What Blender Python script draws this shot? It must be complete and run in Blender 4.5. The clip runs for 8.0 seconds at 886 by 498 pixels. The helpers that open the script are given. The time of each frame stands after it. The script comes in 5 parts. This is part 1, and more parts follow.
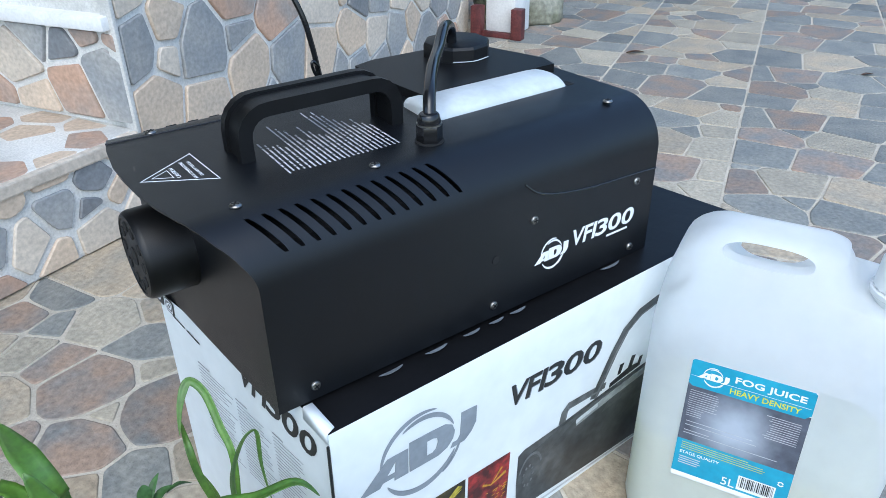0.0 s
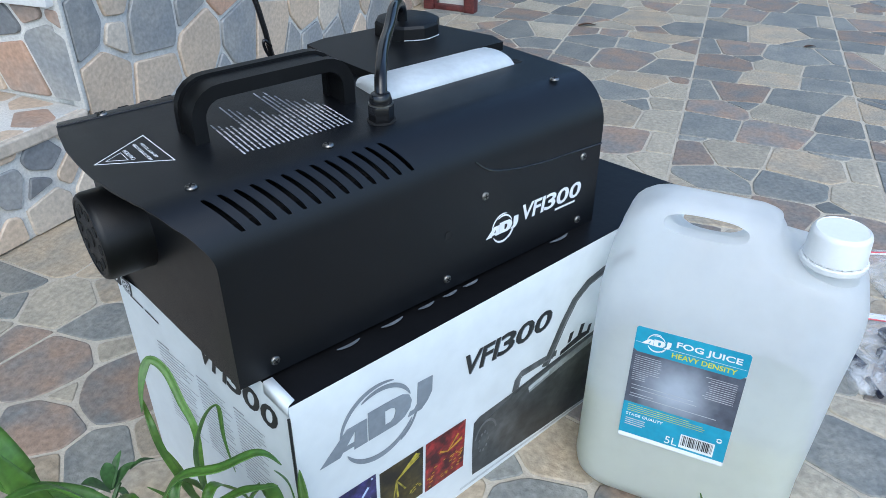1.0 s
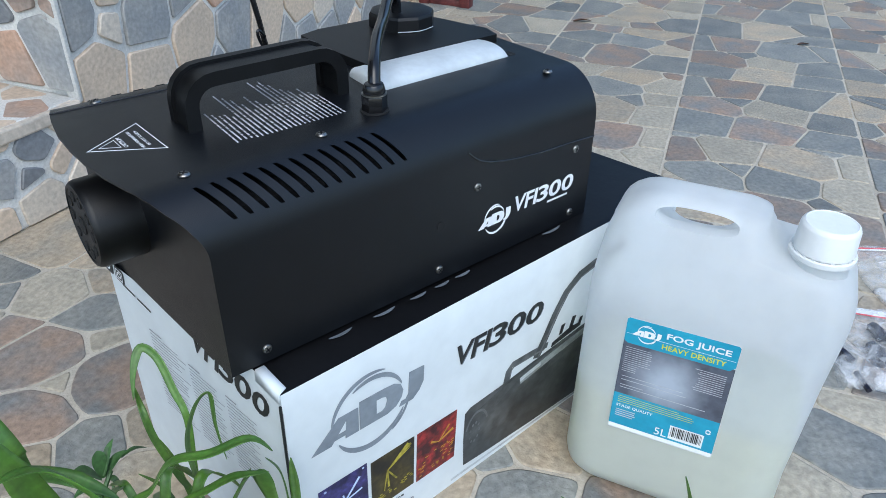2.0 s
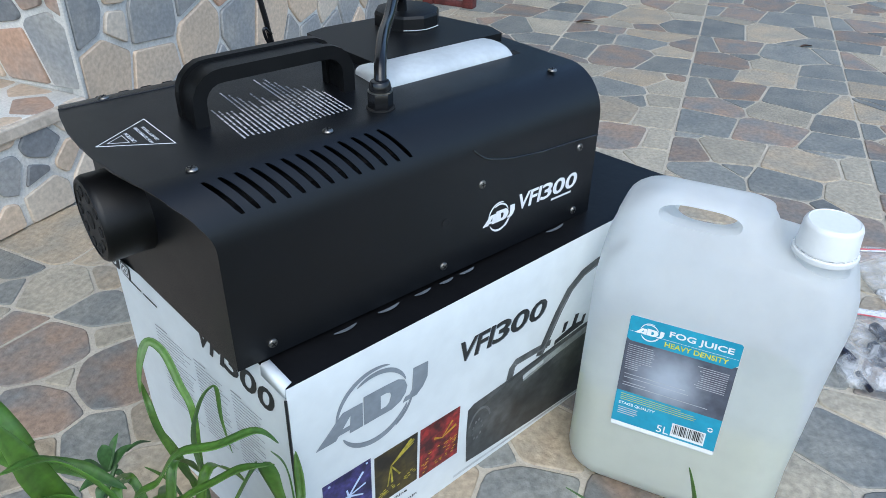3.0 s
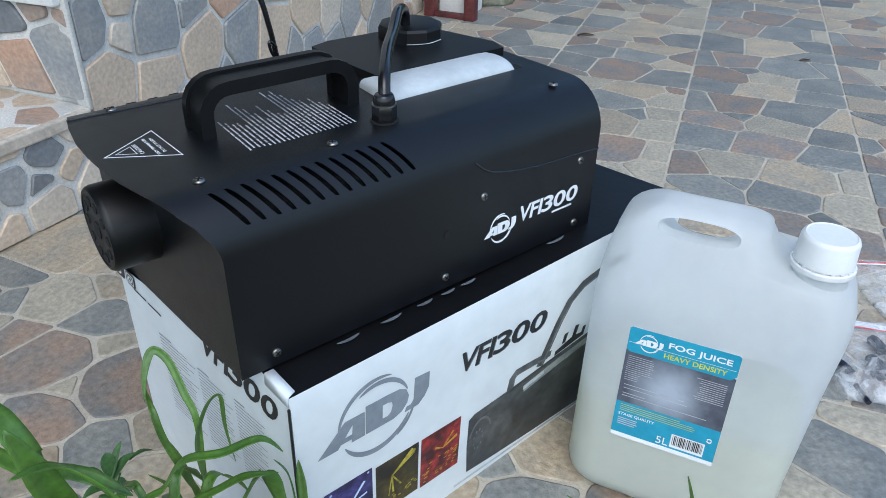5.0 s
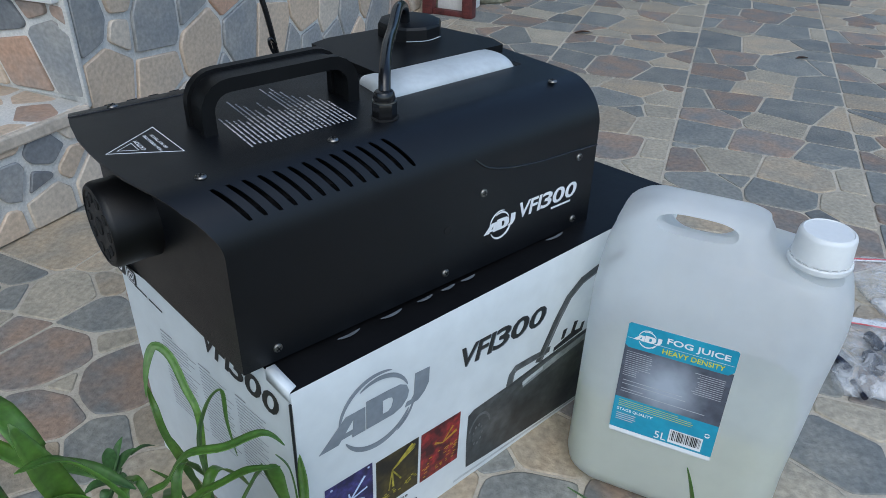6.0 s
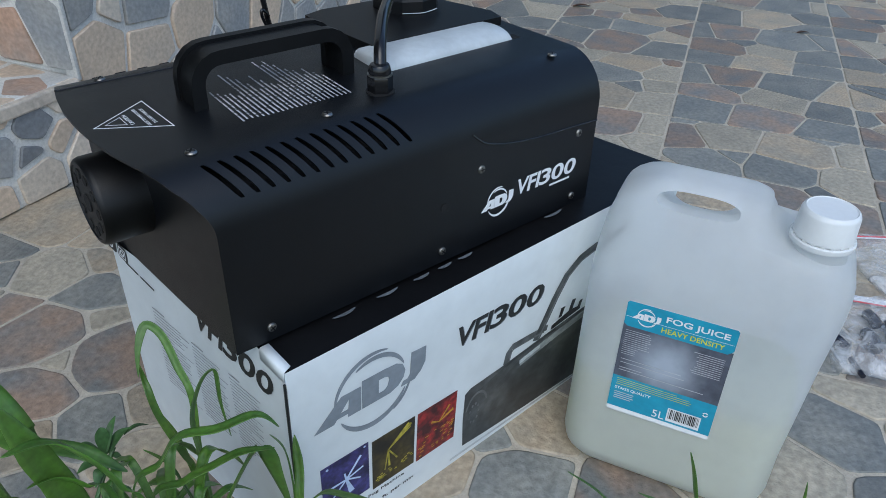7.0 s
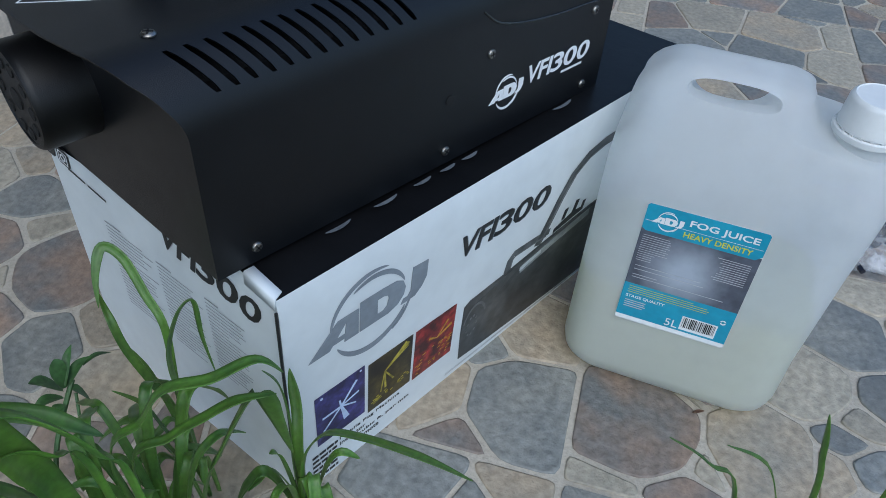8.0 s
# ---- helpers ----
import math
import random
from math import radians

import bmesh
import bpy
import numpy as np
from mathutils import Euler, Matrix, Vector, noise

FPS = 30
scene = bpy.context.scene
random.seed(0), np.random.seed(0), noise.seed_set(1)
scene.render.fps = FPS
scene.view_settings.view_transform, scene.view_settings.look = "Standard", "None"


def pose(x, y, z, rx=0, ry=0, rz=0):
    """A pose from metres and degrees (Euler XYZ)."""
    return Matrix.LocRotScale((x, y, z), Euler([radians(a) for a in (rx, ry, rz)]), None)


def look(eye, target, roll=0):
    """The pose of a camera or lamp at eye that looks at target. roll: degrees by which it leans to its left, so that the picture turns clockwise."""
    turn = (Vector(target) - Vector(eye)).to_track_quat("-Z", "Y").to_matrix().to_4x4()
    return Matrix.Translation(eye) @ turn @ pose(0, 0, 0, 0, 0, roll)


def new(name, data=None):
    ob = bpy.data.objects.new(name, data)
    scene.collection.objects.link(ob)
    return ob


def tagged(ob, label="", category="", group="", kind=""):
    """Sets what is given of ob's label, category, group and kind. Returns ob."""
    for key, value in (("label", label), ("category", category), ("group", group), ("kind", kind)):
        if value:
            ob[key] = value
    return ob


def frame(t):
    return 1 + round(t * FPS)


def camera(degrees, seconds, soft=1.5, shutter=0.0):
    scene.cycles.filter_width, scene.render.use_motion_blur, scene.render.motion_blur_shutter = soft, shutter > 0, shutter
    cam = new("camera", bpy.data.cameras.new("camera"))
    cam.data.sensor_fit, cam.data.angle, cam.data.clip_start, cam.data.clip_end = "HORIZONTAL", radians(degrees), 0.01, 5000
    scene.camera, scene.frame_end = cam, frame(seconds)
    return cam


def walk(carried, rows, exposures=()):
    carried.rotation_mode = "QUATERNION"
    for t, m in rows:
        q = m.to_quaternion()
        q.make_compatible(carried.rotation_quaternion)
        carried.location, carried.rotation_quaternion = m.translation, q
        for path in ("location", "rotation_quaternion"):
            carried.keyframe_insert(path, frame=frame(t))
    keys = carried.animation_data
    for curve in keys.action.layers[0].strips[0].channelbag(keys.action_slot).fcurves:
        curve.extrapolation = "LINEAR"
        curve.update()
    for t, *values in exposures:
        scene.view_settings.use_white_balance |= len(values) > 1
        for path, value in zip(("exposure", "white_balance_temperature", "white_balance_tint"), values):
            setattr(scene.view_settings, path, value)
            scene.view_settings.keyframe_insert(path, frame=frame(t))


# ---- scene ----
cam = camera(61.5, 8.0, soft=0.6)

PATH = [
    (0, (-0.135, -0.3, 0.517), (0.887, 1.098, -0.483), -0.9),
    (0.2, (-0.14, -0.309, 0.519), (0.906, 1.074, -0.478), -1.0),
    (0.5, (-0.138, -0.311, 0.523), (0.936, 1.011, -0.525), -0.1),
    (1, (-0.14, -0.312, 0.527), (0.946, 0.988, -0.537), 0.0),
    (1.5, (-0.14, -0.314, 0.526), (0.953, 0.972, -0.547), 0.5),
    (3, (-0.146, -0.318, 0.524), (0.946, 0.971, -0.546), 0.9),
    (3.5, (-0.146, -0.317, 0.525), (0.948, 0.977, -0.538), 0.9),
    (4, (-0.148, -0.319, 0.526), (0.947, 0.981, -0.528), 1.0),
    (4.5, (-0.149, -0.32, 0.527), (0.95, 0.983, -0.519), 1.1),
    (6, (-0.154, -0.322, 0.528), (0.952, 0.972, -0.523), 1.3),
    (6.5, (-0.15, -0.32, 0.526), (0.949, 0.97, -0.536), 1.4),
    (7, (-0.149, -0.315, 0.524), (0.944, 0.944, -0.581), 1.6),
    (7.5, (-0.151, -0.305, 0.521), (0.943, 0.863, -0.679), 1.6),
    (7.7, (-0.152, -0.287, 0.514), (0.967, 0.817, -0.722), 2.6),
    (8, (-0.137, -0.243, 0.492), (0.949, 0.771, -0.847), 4.3),
]
EXPOSURES = [(0.0, 1.31, 5660, 3), (0.6, 1.14, 5660, 3), (1.6, 1.04, 5740, 3), (2.8, 1.02, 5840, 3), (4.7, 1.00, 5840, 3), (5.8, 0.55, 5790, 3), (6.5, 0.49, 5790, 3), (8.0, 0.41, 5620, 3)]
walk(cam, [(t, look(eye, target, roll)) for t, eye, target, roll in PATH], EXPOSURES)

# ---- world and light: bright overcast daylight in an open yard ----
world = bpy.data.worlds.new("sky")
scene.world = world
world.use_nodes = True
wn = world.node_tree.nodes
sky = wn.new("ShaderNodeTexSky")
sky.sky_type = "NISHITA"
sky.sun_disc = False
sky.sun_elevation = radians(52)
sky.sun_rotation = radians(220)
sky.air_density, sky.dust_density, sky.ozone_density = 1.0, 2.2, 1.5
wn["Background"].inputs["Strength"].default_value = 0.15
world.node_tree.links.new(sky.outputs["Color"], wn["Background"].inputs["Color"])
sun_data = bpy.data.lights.new("sun", "SUN")
sun_data.energy, sun_data.angle, sun_data.color = 0.5, radians(60), (1.0, 0.97, 0.93)
sun = new("sun", sun_data)
sun.matrix_world = look((-1.2, -1.4, 2.35), (0, 0, 0))


# ---- materials ----
def mat(name, color, rough=0.6, metal=0.0, spec=0.5, var=0.12, scale=20.0, fine=200.0, bump=0.0, bump_scale=120.0, tint=None, sss=0.0, coat=0.0, rvar=0.0, rand=0.0, island=False):
    """A principled material with broad and fine variation of its colour, and a fine relief."""
    m = bpy.data.materials.new(name)
    m.use_nodes = True
    nt = m.node_tree
    n, l = nt.nodes, nt.links
    p = n["Principled BSDF"]
    p.inputs["Roughness"].default_value = rough
    p.inputs["Metallic"].default_value = metal
    p.inputs["Specular IOR Level"].default_value = spec
    p.inputs["Coat Weight"].default_value = coat
    if sss:
        p.inputs["Subsurface Weight"].default_value = sss
        p.inputs["Subsurface Radius"].default_value = (0.02, 0.02, 0.02)
        p.inputs["Subsurface Scale"].default_value = 0.5
    tc = n.new("ShaderNodeTexCoord")
    big = n.new("ShaderNodeTexNoise")
    big.inputs["Scale"].default_value, big.inputs["Detail"].default_value = scale, 6.0
    small = n.new("ShaderNodeTexNoise")
    small.inputs["Scale"].default_value, small.inputs["Detail"].default_value = fine, 5.0
    l.new(tc.outputs["Object"], big.inputs["Vector"])
    l.new(tc.outputs["Object"], small.inputs["Vector"])
    mix = n.new("ShaderNodeMix")
    mix.data_type = "RGBA"
    c = Vector(color)
    c2 = Vector(tint) if tint else c * (1 - 2.2 * var)
    mix.inputs["A"].default_value = (*c, 1)
    mix.inputs["B"].default_value = (*c2, 1)
    ramp = n.new("ShaderNodeMapRange")
    ramp.inputs["From Min"].default_value, ramp.inputs["From Max"].default_value = 0.38, 0.66
    l.new(big.outputs["Fac"], ramp.inputs["Value"])
    l.new(ramp.outputs["Result"], mix.inputs["Factor"])
    hsv = n.new("ShaderNodeHueSaturation")
    l.new(mix.outputs["Result"], hsv.inputs["Color"])
    val = n.new("ShaderNodeMapRange")
    val.inputs["From Min"].default_value, val.inputs["From Max"].default_value = 0.3, 0.7
    val.inputs["To Min"].default_value, val.inputs["To Max"].default_value = 1 - var, 1 + var
    l.new(small.outputs["Fac"], val.inputs["Value"])
    if rand:
        info = n.new("ShaderNodeNewGeometry" if island else "ShaderNodeObjectInfo")
        r = n.new("ShaderNodeMapRange")
        r.inputs["To Min"].default_value, r.inputs["To Max"].default_value = 1 - rand, 1 + rand
        l.new(info.outputs["Random Per Island" if island else "Random"], r.inputs["Value"])
        mul = n.new("ShaderNodeMath")
        mul.operation = "MULTIPLY"
        l.new(r.outputs["Result"], mul.inputs[0])
        l.new(val.outputs["Result"], mul.inputs[1])
        l.new(mul.outputs["Value"], hsv.inputs["Value"])
    else:
        l.new(val.outputs["Result"], hsv.inputs["Value"])
    l.new(hsv.outputs["Color"], p.inputs["Base Color"])
    if rvar:
        rr = n.new("ShaderNodeMapRange")
        rr.inputs["To Min"].default_value, rr.inputs["To Max"].default_value = rough - rvar, rough + rvar
        l.new(big.outputs["Fac"], rr.inputs["Value"])
        l.new(rr.outputs["Result"], p.inputs["Roughness"])
    if bump:
        b = n.new("ShaderNodeBump")
        b.inputs["Strength"].default_value, b.inputs["Distance"].default_value = 1.0, bump
        tex = n.new("ShaderNodeTexNoise")
        tex.inputs["Scale"].default_value, tex.inputs["Detail"].default_value = bump_scale, 5.0
        l.new(tc.outputs["Object"], tex.inputs["Vector"])
        l.new(tex.outputs["Fac"], b.inputs["Height"])
        l.new(b.outputs["Normal"], p.inputs["Normal"])
    return m


STONE_COLORS = {
    "slate": ((0.185, 0.189, 0.176), (0.252, 0.247, 0.216)),
    "dark": ((0.142, 0.146, 0.138), (0.202, 0.197, 0.173)),
    "tan": ((0.385, 0.310, 0.216), (0.298, 0.266, 0.208)),
    "brown": ((0.292, 0.208, 0.150), (0.180, 0.181, 0.170)),
    "beige": ((0.388, 0.340, 0.258), (0.312, 0.280, 0.216)),
}
stone_mat = {k: mat("stone " + k, a, 0.52, var=0.24, scale=17, fine=140, bump=0.0022, bump_scale=120, tint=b, rand=0.14) for k, (a, b) in STONE_COLORS.items()}
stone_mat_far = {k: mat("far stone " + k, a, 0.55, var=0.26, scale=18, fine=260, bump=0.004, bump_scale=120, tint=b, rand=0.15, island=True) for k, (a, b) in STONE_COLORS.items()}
WALL_COLORS = {
    "slate": ((0.249, 0.255, 0.255), (0.336, 0.323, 0.296)),
    "dark": ((0.174, 0.181, 0.188), (0.241, 0.237, 0.230)),
    "tan": ((0.560, 0.437, 0.319), (0.470, 0.381, 0.291)),
    "brown": ((0.448, 0.286, 0.196), (0.293, 0.252, 0.218)),
    "beige": ((0.582, 0.498, 0.398), (0.493, 0.426, 0.347)),
}
wall_mat = {k: mat("wall stone " + k, a, 0.5, var=0.17, scale=12, fine=150, bump=0.002, bump_scale=55, tint=b, rand=0.10) for k, (a, b) in WALL_COLORS.items()}
grout_floor = mat("floor grout", (0.500, 0.450, 0.365), 0.8, var=0.12, scale=12, fine=300, bump=0.001, bump_scale=300, tint=(0.40, 0.355, 0.285))
grout_wall = mat("wall grout", (0.68, 0.66, 0.61), 0.8, var=0.12, scale=12, fine=300, bump=0.001, bump_scale=300)
soil = mat("soil", (0.055, 0.058, 0.026), 0.95, var=0.3, scale=30, fine=300, bump=0.006, bump_scale=80)
screen_mat = mat("dark green screen", (0.050, 0.082, 0.026), 0.6, var=0.3, scale=5, fine=60, bump=0.03, bump_scale=25, tint=(0.022, 0.038, 0.012))
plaster = mat("white plaster", (0.72, 0.71, 0.68), 0.8, var=0.06, bump=0.001)
roof_dark = mat("dark roof underside", (0.075, 0.052, 0.036), 0.7, var=0.2, scale=6, fine=60)
black_paint = mat("black powder coat", (0.0030, 0.0036, 0.0050), 0.37, spec=0.42, var=0.12, scale=60, fine=900, bump=0.00012, bump_scale=2500, rvar=0.05)
black_plastic = mat("black plastic", (0.0042, 0.0043, 0.0048), 0.42, spec=0.32, var=0.15, scale=60, fine=900, bump=0.0001, bump_scale=1500)
black_gloss = mat("black rubber hose", (0.008, 0.008, 0.009), 0.22, var=0.1)
black_and_shade = mat("black and hole shade", (0.004, 0.004, 0.004), 0.8, var=0.1)
steel = mat("screw steel", (0.34, 0.325, 0.30), 0.35, metal=1.0, var=0.15, fine=600)
tank_mat = mat("milky tank plastic", (0.52, 0.555, 0.57), 0.38, var=0.05, scale=30, sss=0.3)
white_print = mat("white print", (0.78, 0.79, 0.80), 0.6, var=0.05)
card_white = mat("white printed card", (0.70, 0.735, 0.738), 0.42, var=0.035, scale=9, fine=60, bump=0.0010, bump_scale=22)
card_black = mat("black printed card", (0.0045, 0.0045, 0.005), 0.42, spec=0.25, var=0.15, scale=30, fine=300, bump=0.0004, bump_scale=40)
card_brown = mat("raw card edge", (0.42, 0.33, 0.24), 0.8, var=0.15)
print_grey = mat("grey print", (0.23, 0.26, 0.29), 0.45, var=0.08)
print_dark = mat("dark print", (0.018, 0.020, 0.022), 0.45, var=0.1)


# ---- building helpers ----
def thing(name, label, category, group="", at=None):
    e = new(name)
    e.empty_display_size = 0.05
    if at is not None:
        e.matrix_world = at
    return tagged(e, label, category, group)


def finish(bm, name, material, parent=None, label="", smooth=True, angle=35):
    me = bpy.data.meshes.new(name)
    bmesh.ops.recalc_face_normals(bm, faces=bm.faces)
    if smooth:
        for f in bm.faces:
            f.smooth = True
        for e in bm.edges:
            if len(e.link_faces) == 2 and e.calc_face_angle(0) > radians(angle):
                e.smooth = False
    bm.to_mesh(me)
    bm.free()
    for m in (material if isinstance(material, (list, tuple)) else [material]):
        me.materials.append(m)
    ob = new(name, me)
    if parent is not None:
        ob.parent = parent
    if label:
        ob["label"] = label
    return ob


def part(name, bm, material, parent, label="", smooth=True, angle=35):
    return finish(bm, name, material, parent, label, smooth, angle)


def box_bm(x0, x1, y0, y1, z0, z1, bevel=0.0, seg=2, bm=None):
    bm = bm or bmesh.new()
    vs = bmesh.ops.create_cube(bm, size=1.0, matrix=Matrix.Translation(((x0 + x1) / 2, (y0 + y1) / 2, (z0 + z1) / 2)) @ Matrix.Diagonal((x1 - x0, y1 - y0, z1 - z0, 1)))["verts"]
    if bevel:
        es = list({e for v in vs for e in v.link_edges})
        bmesh.ops.bevel(bm, geom=es, offset=bevel, segments=seg, affect="EDGES", profile=0.5)
    return bm


def cyl_bm(r0, r1, depth, m, seg=24, bevel=0.0, bm=None):
    bm = bm or bmesh.new()
    vs = bmesh.ops.create_cone(bm, cap_ends=True, segments=seg, radius1=r0, radius2=r1, depth=depth, matrix=m)["verts"]
    if bevel:
        es = [e for e in {e for v in vs for e in v.link_edges} if any(len(f.verts) > 4 for f in e.link_faces)]
        bmesh.ops.bevel(bm, geom=es, offset=bevel, segments=2, affect="EDGES", profile=0.5)
    return bm


def tube_bm(pts, radius, seg=12, steps=8, bm=None):
    """A round tube along a smooth line through pts."""
    bm = bm or bmesh.new()
    P = [Vector(p) for p in pts]
    line = []
    for i in range(len(P) - 1):
        p0, p1, p2, p3 = P[max(i - 1, 0)], P[i], P[i + 1], P[min(i + 2, len(P) - 1)]
        for k in range(steps):
            t = k / steps
            line.append(0.5 * ((2 * p1) + (p2 - p0) * t + (2 * p0 - 5 * p1 + 4 * p2 - p3) * t * t + (3 * p1 - p0 - 3 * p2 + p3) * t ** 3))
    line.append(P[-1])
    rings, up = [], Vector((0.3, 0.2, 1)).normalized()
    for i, c in enumerate(line):
        d = (line[min(i + 1, len(line) - 1)] - line[max(i - 1, 0)]).normalized()
        a = up - d * up.dot(d)
        a.normalize()
        up = a
        b = d.cross(a)
        rings.append([bm.verts.new(c + radius * (a * math.cos(2 * math.pi * k / seg) + b * math.sin(2 * math.pi * k / seg))) for k in range(seg)])
    for r, s in zip(rings, rings[1:]):
        for k in range(seg):
            bm.faces.new((r[k], r[(k + 1) % seg], s[(k + 1) % seg], s[k]))
    bm.faces.new(rings[0]), bm.faces.new(rings[-1])
    return bm


def loft_bm(rings, close=True, bm=None):
    bm = bm or bmesh.new()
    vr = [[bm.verts.new(p) for p in r] for r in rings]
    n = len(vr[0])
    for r, s in zip(vr, vr[1:]):
        for k in range(n):
            bm.faces.new((r[k], r[(k + 1) % n], s[(k + 1) % n], s[k]))
    if close:
        bm.faces.new(vr[0]), bm.faces.new(vr[-1])
    return bm


def letters_bm(text, size, stretch=1.0, shear=0.0, depth=0.0003, space=1.0, bold=0.0, align="LEFT"):
    """Flat raised letters of the built-in font: x along the line, y up, base line at 0."""
    cu = bpy.data.curves.new("letters", "FONT")
    cu.body, cu.size, cu.shear, cu.extrude, cu.space_character, cu.offset, cu.align_x = text, size, shear, depth / stretch, space, bold, align
    cu.resolution_u = 3
    ob = new("letters", cu)
    bpy.context.view_layer.update()
    me = bpy.data.meshes.new_from_object(ob.evaluated_get(bpy.context.evaluated_depsgraph_get()))
    bm = bmesh.new()
    bm.from_mesh(me)
    bpy.data.objects.remove(ob)
    bpy.data.curves.remove(cu)
    bpy.data.meshes.remove(me)
    bm.transform(Matrix.Diagonal((stretch, 1, 1, 1)))
    return bm


def plate_bm(points, depth=0.0003, bm=None, z=0.0):
    """A flat raised shape from its outline in x, y."""
    bm = bm or bmesh.new()
    a = [bm.verts.new((x, y, z)) for x, y in points]
    b = [bm.verts.new((x, y, z + depth)) for x, y in points]
    bm.faces.new(b)
    n = len(a)
    for k in range(n):
        bm.faces.new((a[k], a[(k + 1) % n], b[(k + 1) % n], b[k]))
    return bm


def arc_bm(cx, cy, r0, r1, a0, a1, depth=0.0003, seg=32, squash=1.0, bm=None, taper=False):
    """A flat raised ring sector, thin at both ends where it tapers."""
    outer, inner = [], []
    for k in range(seg + 1):
        t = k / seg
        a = radians(a0 + (a1 - a0) * t)
        w = math.sin(math.pi * t) ** 0.5 if taper else 1.0
        rm, h = (r0 + r1) / 2, (r1 - r0) / 2 * max(w, 0.05)
        outer.append((cx + (rm + h) * math.cos(a), cy + squash * (rm + h) * math.sin(a)))
        inner.append((cx + (rm - h) * math.cos(a), cy + squash * (rm - h) * math.sin(a)))
    bm = bm or bmesh.new()
    rows = [[bm.verts.new((x, y, z)) for (x, y), z in ((outer[k], 0.0), (outer[k], depth), (inner[k], depth), (inner[k], 0.0))] for k in range(seg + 1)]
    for p, q in zip(rows, rows[1:]):
        for i in range(3):
            bm.faces.new((p[i], q[i], q[i + 1], p[i + 1]))
    return bm


def emblem_bm(w, h, depth=0.0003, ring=True):
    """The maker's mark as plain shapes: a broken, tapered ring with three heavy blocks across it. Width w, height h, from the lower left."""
    bm = bmesh.new()
    if ring:
        k = 0.5 * h / (0.355 * w)
        for a0, a1, r0, r1 in ((68, 178, 0.322, 0.355), (20, 122, 0.275, 0.312), (206, 336, 0.298, 0.345), (302, 352, 0.340, 0.362)):
            arc_bm(0.515 * w, 0.5 * h, r0 * w, r1 * w, a0, a1, depth, 40, k, bm, True)
    blocks = [[(0.0, 0.34), (0.165, 0.34), (0.30, 0.575), (0.30, 0.645), (0.235, 0.645)], [(0.30, 0.645), (0.40, 0.645), (0.40, 0.34), (0.285, 0.34), (0.30, 0.575)], [(0.19, 0.385), (0.288, 0.385), (0.292, 0.44), (0.222, 0.44)],
              [(0.412, 0.34), (0.56, 0.34), (0.56, 0.70), (0.412, 0.70)], [(0.56, 0.34), (0.66, 0.34), (0.61, 0.42), (0.56, 0.42)], [(0.66, 0.34), (0.74, 0.38), (0.64, 0.45), (0.61, 0.42)], [(0.74, 0.38), (0.79, 0.46), (0.655, 0.52), (0.64, 0.45)],
              [(0.79, 0.46), (0.805, 0.55), (0.655, 0.54), (0.655, 0.52)], [(0.805, 0.55), (0.78, 0.64), (0.645, 0.58), (0.655, 0.54)], [(0.78, 0.64), (0.72, 0.69), (0.61, 0.60), (0.645, 0.58)], [(0.72, 0.69), (0.60, 0.70), (0.56, 0.70), (0.56, 0.60), (0.61, 0.60)],
              [(0.855, 0.45), (0.86, 0.73), (1.0, 0.72), (1.0, 0.52), (0.96, 0.42), (0.90, 0.345), (0.77, 0.34), (0.79, 0.40), (0.83, 0.40)]]
    for pts in blocks:
        plate_bm([(x * w, y * h) for x, y in pts], depth * 1.3, bm)
    return bm


def on_plane(origin, right, up):
    """The pose of a flat print whose x runs along right and y along up."""
    r, u = Vector(right).normalized(), Vector(up)
    u = (u - r * u.dot(r)).normalized()
    n = r.cross(u)
    return Matrix(((r.x, u.x, n.x, origin[0]), (r.y, u.y, n.y, origin[1]), (r.z, u.z, n.z, origin[2]), (0, 0, 0, 1)))


# ---- stones: cells of a plane round seeds, cut to tiles, with recessed joints ----
def clip_poly(poly, n, d):
    """The side of the polygon where n.p <= d."""
    out = []
    for i, p in enumerate(poly):
        q = poly[(i + 1) % len(poly)]
        a, b = n[0] * p[0] + n[1] * p[1] - d, n[0] * q[0] + n[1] * q[1] - d
        if a <= 0:
            out.append(p)
        if a * b < 0:
            t = a / (a - b)
            out.append((p[0] + t * (q[0] - p[0]), p[1] + t * (q[1] - p[1])))
    return out


def cells(seeds, bounds, gap):
    """For each seed (x, y, weight) its polygon inside bounds, drawn in by the gap."""
    out = []
    for i, (x, y, w) in enumerate(seeds):
        poly = list(bounds)
        for j, (u, v, k) in enumerate(seeds):
            if i != j:
                dx, dy = u - x, v - y
                L = math.hypot(dx, dy)
                if L < 0.6:
                    mid = 0.5 * L + 0.5 * (w - k) / L
                    poly = clip_poly(poly, (dx / L, dy / L), (x * dx + y * dy) / L + mid - gap)
                    if len(poly) < 3:
                        break
        out.append(poly if len(poly) >= 3 else None)
    return out


def inset_poly(poly, d):
    c = list(poly)
    area = 0.5 * sum(p[0] * q[1] - q[0] * p[1] for p, q in zip(poly, poly[1:] + poly[:1]))
    for p, q in zip(poly, poly[1:] + poly[:1]):
        ex, ey = q[0] - p[0], q[1] - p[1]
        L = math.hypot(ex, ey)
        if L < 1e-6:
            continue
        nx, ny = (ey / L, -ex / L) if area > 0 else (-ey / L, ex / L)
        c = clip_poly(c, (nx, ny), nx * p[0] + ny * p[1] - d)
        if len(c) < 3:
            return None
    return c


